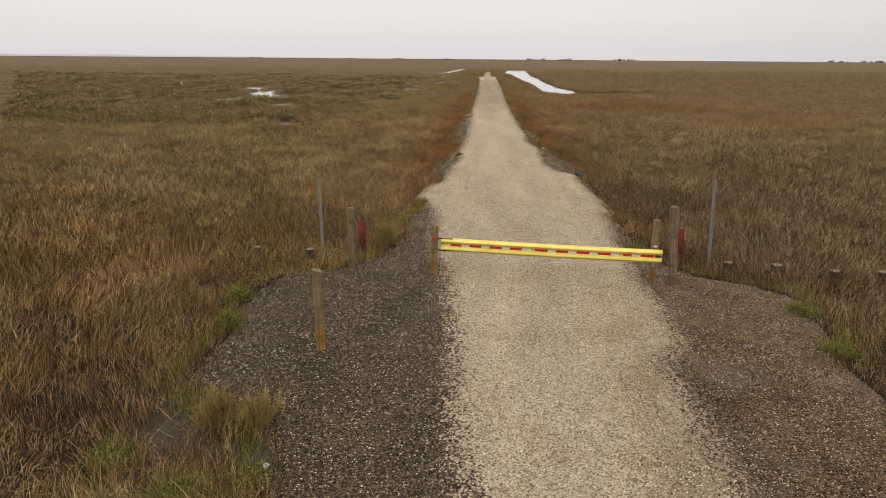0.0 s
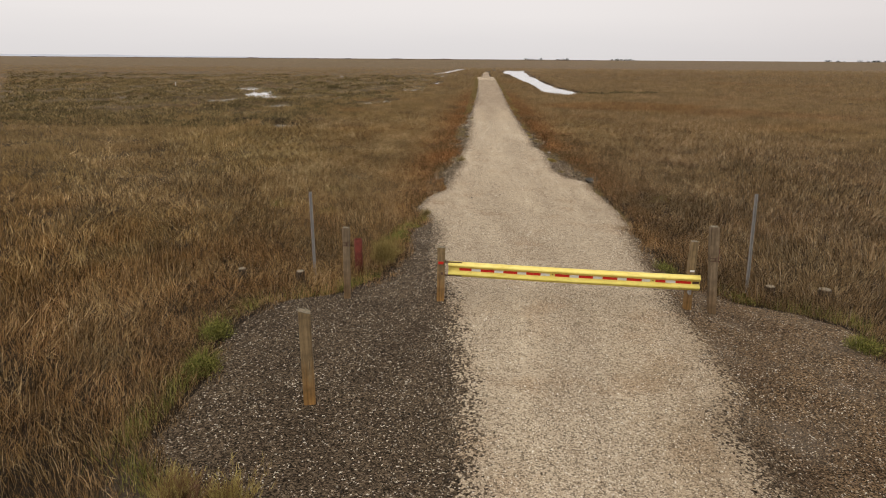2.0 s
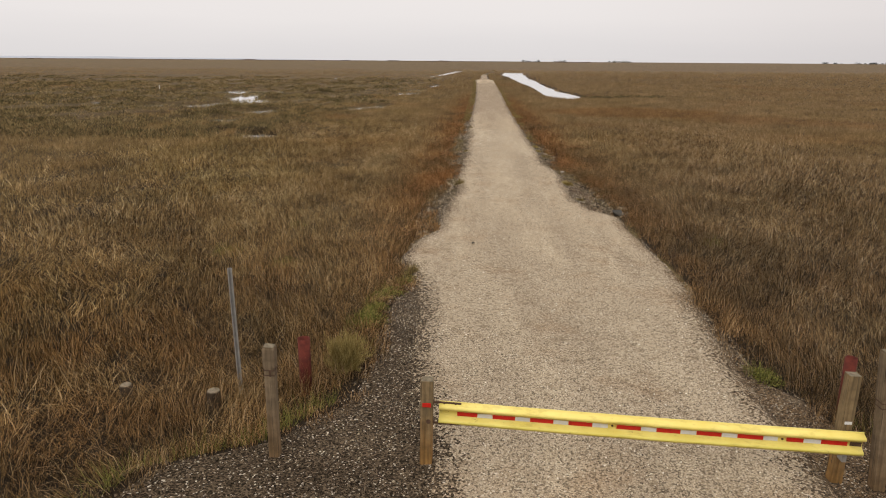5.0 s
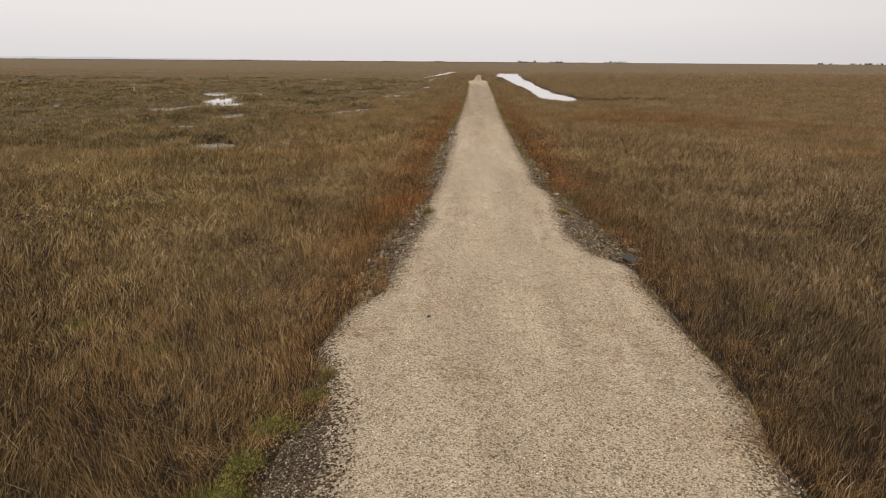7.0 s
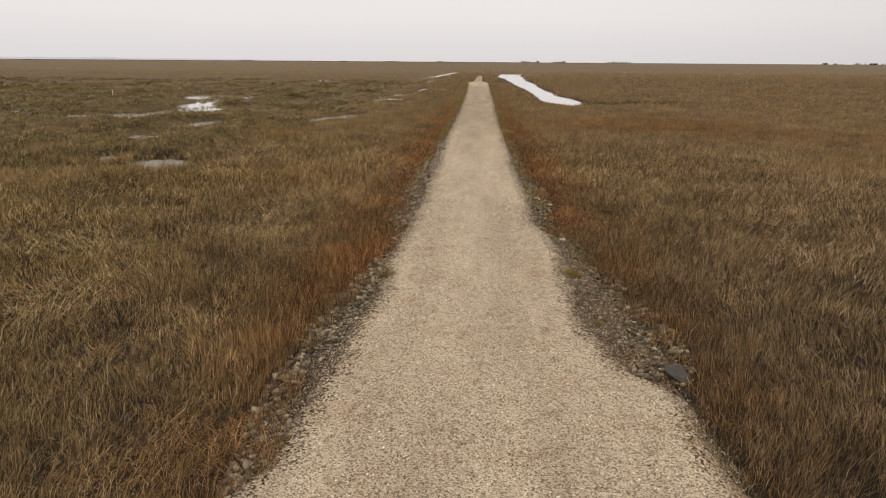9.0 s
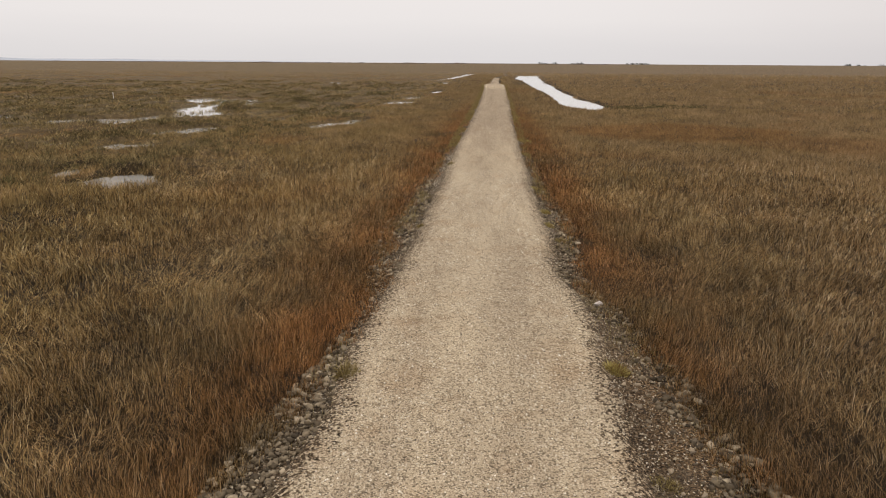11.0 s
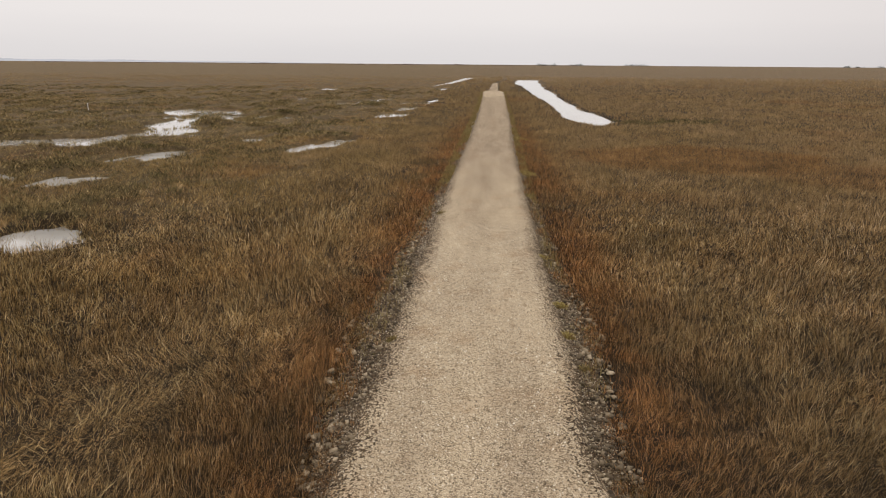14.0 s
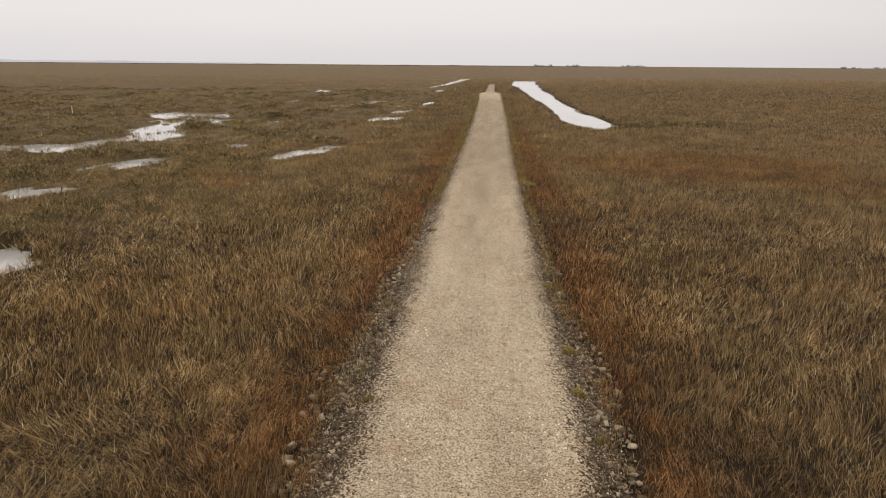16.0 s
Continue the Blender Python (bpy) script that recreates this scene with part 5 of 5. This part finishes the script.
# ---------------------------------------------------------------- weeds and shrubs
def leaf_bush(x, y, rad, h, n, seed, leaf=0.022):
    """A leafy weed: small leaves spread through several domes, on thin stems."""
    rng = np.random.default_rng(seed)
    dome = rng.integers(0, 6, n)
    dx, dy, dh = rng.uniform(-0.3, 0.3, 6) * rad, rng.uniform(-0.3, 0.3, 6) * rad, rng.uniform(0.5, 1.0, 6)
    a, q = rng.uniform(0, 2 * np.pi, n), rng.uniform(0, 1, n) ** 0.45
    up = rng.uniform(0, 1, n) ** 0.6
    r = 0.62 * rad * q * np.sqrt(1 - 0.8 * up**2)
    px, py = x + dx[dome] + r * np.cos(a), y + dy[dome] + r * np.sin(a)
    pz = land(px, py) + h * dh[dome] * up * (1.0 - 0.35 * q)
    u = rng.normal(0, 1, (n, 3))
    u /= np.linalg.norm(u, axis=1, keepdims=True)
    w = np.cross(u, rng.normal(0, 1, (n, 3)))
    w /= np.linalg.norm(w, axis=1, keepdims=True)
    size = leaf * rng.uniform(0.5, 1.3, n)[:, None]
    c = np.stack([px, py, pz], -1)
    v = np.stack([c - u * size, c - w * size * 0.45, c + w * size * 0.45, c + u * size], 1).reshape(-1, 3)
    f = ((np.arange(n) * 4)[:, None, None] + np.array([[0, 2, 1], [1, 2, 3]])[None]).reshape(-1, 3)
    k = n // 5
    sx, sy = x + dx[dome[:k]] * 0.9, y + dy[dome[:k]] * 0.9
    sh = np.maximum(pz[:k] - land(sx, sy), 0.02)
    v2, f2 = straws(sx, sy, land(sx, sy), sh, np.full(k, 0.006), (px[:k] - sx) / sh, (py[:k] - sy) / sh, rng)
    return np.concatenate([v, v2]), np.concatenate([f, f2 + len(v)])


def tuft(x, y, rad, h, n, seed, spread=0.6, wide=0.012):
    """Blades rising from several close feet."""
    rng = np.random.default_rng(seed)
    a, d = rng.uniform(0, 2 * np.pi, n), rad * np.sqrt(rng.uniform(0, 1, n))
    pick = rng.integers(0, 9, n)
    tx, ty, th = rng.uniform(-0.26, 0.26, 9) * rad, rng.uniform(-0.26, 0.26, 9) * rad, rng.uniform(0.45, 1.05, 9)
    px, py = x + tx[pick] + 0.55 * d * np.cos(a), y + ty[pick] + 0.55 * d * np.sin(a)
    lx, ly = spread * d / rad * np.cos(a) + rng.normal(0, 0.18, n), spread * d / rad * np.sin(a) + rng.normal(0, 0.18, n)
    hh = h * th[pick] * (1 - 0.45 * (d / rad) ** 2) * rng.uniform(0.35, 1.1, n)
    return blades(px, py, land(px, py) + rng.uniform(0, 0.35, n) * hh, hh, rng.uniform(0.6, 1.4, n) * wide, lx, ly, rng)


def broom(x, y, rad, h, stems, needles, seed, lobes=5):
    """A loose feathery bush: thin stems fanning from one foot, clothed in fine upright leaves, its outline uneven."""
    rng = np.random.default_rng(seed)
    side = rng.integers(0, lobes, stems)
    turn, reach, rise = rng.uniform(0, 2 * np.pi, lobes), rng.uniform(0.25, 0.8, lobes), rng.uniform(0.6, 1.0, lobes)
    a, q = turn[side] + rng.normal(0, 0.55, stems), reach[side] * rng.uniform(0.3, 1.25, stems)
    sx, sy = x + rng.normal(0, 0.13 * rad, stems), y + rng.normal(0, 0.13 * rad, stems)
    hh = h * rise[side] * rng.uniform(0.5, 1.05, stems) * (1 - 0.3 * q)
    ex, ey = q * rad * np.cos(a), q * rad * np.sin(a)
    z = land(sx, sy)
    v1, f1 = straws(sx, sy, z, hh, np.full(stems, 0.007), ex / hh, ey / hh, rng)
    k = rng.integers(0, stems, needles)
    s = 0.18 + 0.82 * rng.uniform(0, 1, needles) ** 0.7
    px, py = sx[k] + ex[k] * s + rng.normal(0, 0.02, needles), sy[k] + ey[k] * s + rng.normal(0, 0.02, needles)
    b = rng.uniform(0, 2 * np.pi, needles)
    tilt = rng.uniform(0.1, 0.8, needles)
    v2, f2 = straws(px, py, z[k] + hh[k] * s * 0.95, rng.uniform(0.04, 0.11, needles), rng.uniform(0.005, 0.010, needles), tilt * np.cos(b) + 0.4 * np.cos(a[k]), tilt * np.sin(b) + 0.4 * np.sin(a[k]), rng)
    return np.concatenate([v1, v2]), np.concatenate([f1, f2 + len(v1)])


def shrub(label, material, x, y, shape):
    at = np.array([x, y, float(land(x, y))])
    ob = np_mesh("shrub", shape[0] - at, shape[1], material)
    ob.location = at
    return tagged(ob, label, "shrub")


def pooled(name, label, category, material, shapes):
    """Many small tufts, past counting, as one mesh."""
    vs, fs, at = [], [], 0
    for v, f in shapes:
        vs.append(v)
        fs.append(f + at)
        at += len(v)
    tagged(np_mesh(name, np.concatenate(vs), np.concatenate(fs), material), label, category, kind="stuff")


shrub("loose yellow-olive feathery shrub beside the red pipe", BROOM, -1.55, 2.65, broom(-1.55, 2.65, 0.62, 1.0, 150, 5200, 1, 7))
shrub("feathery reddish-brown and olive shrub on the apron edge", OLIVE, -2.65, -6.85, broom(-2.65, -6.85, 0.62, 0.74, 170, 2600, 2, 6))
shrub("feathery yellow-green shrub on the apron edge", OLIVE, -1.9, -7.05, broom(-1.9, -7.05, 0.52, 0.82, 140, 2500, 3, 5))
shrub("red-stemmed low weed on the gravel edge", REDWEED, -2.4, -6.9, broom(-2.4, -6.9, 0.42, 0.5, 110, 1500, 4, 5))
LOW = ((-1.45, 4.6, 0.45, 0.45, 900), (-4.4, 9.2, 0.6, 0.3, 420), (-6.2, 10.4, 0.6, 0.3, 420), (-5.0, 13.5, 0.5, 0.28, 300), (7.6, 12.0, 0.5, 0.35, 380), (-2.3, -8.4, 0.55, 0.5, 1900), (-1.6, -8.2, 0.35, 0.22, 700), (-3.5, -3.6, 0.4, 0.5, 900), (-3.75, -2.2, 0.35, 0.55, 800), (-1.4, 5.4, 0.4, 0.3, 800), (-1.35, 6.4, 0.45, 0.3, 900), (-1.0, 7.3, 0.3, 0.22, 500), (5.4, 2.9, 0.35, 0.3, 600), (6.5, 0.9, 0.3, 0.3, 500), (7.75, -1.6, 0.4, 0.4, 800), (7.5, -3.6, 0.4, 0.4, 800), (-3.0, -9.0, 0.7, 0.5, 1800), (-3.6, -7.6, 0.5, 0.4, 900))
VERGE = ((4.33, 20.6, 0.22, 0.20), (3.98, 31.2, 0.20, 0.14), (4.0, 33.3, 0.22, 0.14), (3.9, 38.0, 0.2, 0.14), (4.25, 56, 0.5, 0.3), (4.5, 75, 0.7, 0.4))
DRY = ((-0.16, 19.9, 0.28, 0.28), (-0.95, 7.9, 0.22, 0.3), (4.35, 17.4, 0.3, 0.12), (0.0, 30.5, 0.2, 0.12), (0.1, 44, 0.3, 0.2), (4.2, 29.5, 0.25, 0.15))
green = [leaf_bush(x, y, rad * 1.25, h * 0.8, n, 20 + k) for k, (x, y, rad, h, n) in enumerate(LOW)]
green += [tuft(x - 0.1, y + 0.1, rad, h, n // 2, 120 + k, 0.9, 0.007) for k, (x, y, rad, h, n) in enumerate(LOW)]
pooled("low_weeds", "low green weeds at the edge of the gravel", "weeds", WEED, green)
pooled("verge_tufts", "yellow-green weed tufts on the gravel verge", "weeds", OLIVE, [tuft(x, y, rad * 1.4, h, 700, 60 + k, 0.9) for k, (x, y, rad, h) in enumerate(VERGE)])
pooled("grass_tufts", "dry straw-coloured grass tufts on the gravel edge", "grass", SHRUB, [tuft(x, y, rad, h, 420, 80 + k, 0.9) for k, (x, y, rad, h) in enumerate(DRY)])


# ---------------------------------------------------------------- far trees and land
def far_tree(x, y, h, seed):
    rng = random.Random(seed)
    top = tagged(new("tree"), "small dark tree far off on the horizon", "tree", "trees on the horizon")
    bm = bmesh.new()
    bmesh.ops.create_cone(bm, cap_ends=True, segments=7, radius1=0.05 * h, radius2=0.02 * h, depth=h * 0.6)
    bmesh.ops.translate(bm, verts=bm.verts[:], vec=(0, 0, h * 0.3))
    part("trunk", bm, BARK, top)
    bm = bmesh.new()
    for _ in range(46):
        a, q = rng.uniform(0, 6.28), rng.uniform(0, 1) ** 0.5
        zz = h * rng.uniform(0.18, 1.0)
        wide = h * 0.75 * (1 - 0.6 * abs(zz / h - 0.45))
        m4 = Matrix.Translation((wide * q * math.cos(a), wide * q * math.sin(a), zz)) @ Euler((rng.uniform(0, 3), rng.uniform(0, 3), 0)).to_matrix().to_4x4() @ Matrix.Diagonal((1, 0.7, 0.5, 1))
        bmesh.ops.create_icosphere(bm, subdivisions=1, radius=h * rng.uniform(0.08, 0.17), matrix=m4)
    part("crown", bm, FAR_LEAF, top)
    top.matrix_world = pose(x, y, -0.4)
    return top


first = far_tree(0, 3000, 8.0, 1)
other = far_tree(0, 3000, 6.5, 2)
rt = random.Random(6)
spots = []
for a, b, count in ((180, 262, 9), (315, 372, 8), (548, 632, 10), (1440, 1500, 8), (1545, 1760, 18)):
    spots += [a + (b - a) * (k + rt.uniform(0.1, 0.9)) / count for k in range(count)]
first.matrix_world = pose(spots[0], 3000, -0.4)
other.matrix_world = pose(spots[1], 3000, -0.4)
for k, x in enumerate(spots[2:]):
    m4 = pose(x, 3000 + rt.uniform(-40, 40), -0.4, 0, 0, rt.uniform(0, 360))
    t = copy_thing(rt.choice((first, other)), m4)
    s = rt.uniform(0.55, 1.15)
    t.scale = (s * 1.3, s * 1.3, s)

# a thin dark line of scrub along the horizon
bm = bmesh.new()
rows = []
for x in np.arange(-1750, 420, 14.0):
    e = 3.4 * max(0.12, 0.45 + 1.3 * noise.noise(Vector((x / 90, 3, 0))) + 0.6 * noise.noise(Vector((x / 21, 7, 0))))
    rows.append([bm.verts.new((x, 2600 + dy + 9 * noise.noise(Vector((x / 40, dy, 1))), z)) for dy, z in ((0, -1), (3, -0.4 + 0.8 * e), (9, -0.4 + e), (18, -1))])
for a, b in zip(rows, rows[1:]):
    for k in range(3):
        bm.faces.new((a[k], b[k], b[k + 1], a[k + 1]))
tagged(part("scrub", bm, SCRUB), "thin dark line of scrub along the horizon", "scrub", kind="stuff")

bm = bmesh.new()
xs = np.linspace(-4600, -1100, 60)
lo, hi, back = [], [], []
for x in xs:
    e = 24 * (1 - (x + 4600) / 3500) ** 0.7 * (0.75 + 0.5 * noise.noise(Vector((x / 300, 0, 0)))) + 2
    lo.append(bm.verts.new((x, 4650, -2)))
    hi.append(bm.verts.new((x, 4680, e)))
    back.append(bm.verts.new((x, 4750, -2)))
for a, b in zip(range(59), range(1, 60)):
    bm.faces.new((lo[a], lo[b], hi[b], hi[a]))
    bm.faces.new((hi[a], hi[b], back[b], back[a]))
tagged(part("backdrop", bm, FAR_LAND), "low land beyond the marsh, its haze painted blue-grey", "land", kind="structure")

# ---------------------------------------------------------------- rubble on the verges, stone by stone
shapes = []
for k in range(9):
    me = bpy.data.meshes.new("rock")
    bm = rock_mesh(100 + k, (0.35, 0.45, 0.6)[k % 3])
    bm.to_mesh(me)
    bm.free()
    me.materials.append(ROCK)
    shapes.append(me)
rt = random.Random(12)
BANDS = [(verge, BANK_LEFT, ROAD_LEFT, 11.0, 20.0, 195), (verge, BANK_LEFT, ROAD_LEFT, 23.0, 36.0, 100), (verge_r, BANK_RIGHT, ROAD_RIGHT, 15.0, 20.5, 150), (verge_r, BANK_RIGHT, ROAD_RIGHT, 21.5, 34.0, 130)]
for owner, outer, inner, y0, y1, count in BANDS:
    for _ in range(count):
        y = rt.uniform(y0, y1)
        u = rt.uniform(-0.05, 0.9)
        x = float(edge_at(outer, y) * (1 - u) + edge_at(inner, y) * u)
        s = (0.045 + 0.095 * rt.random() ** 1.6) * (1.1 - 0.4 * u)
        ob = new("rock", rt.choice(shapes))
        ob.parent = owner
        ob.matrix_world = pose(x, y, float(land(x, y)) + 0.02 + s * 0.16, rt.uniform(-25, 25), rt.uniform(-25, 25), rt.uniform(0, 360)) @ Matrix.Diagonal((s, s, s, 1))
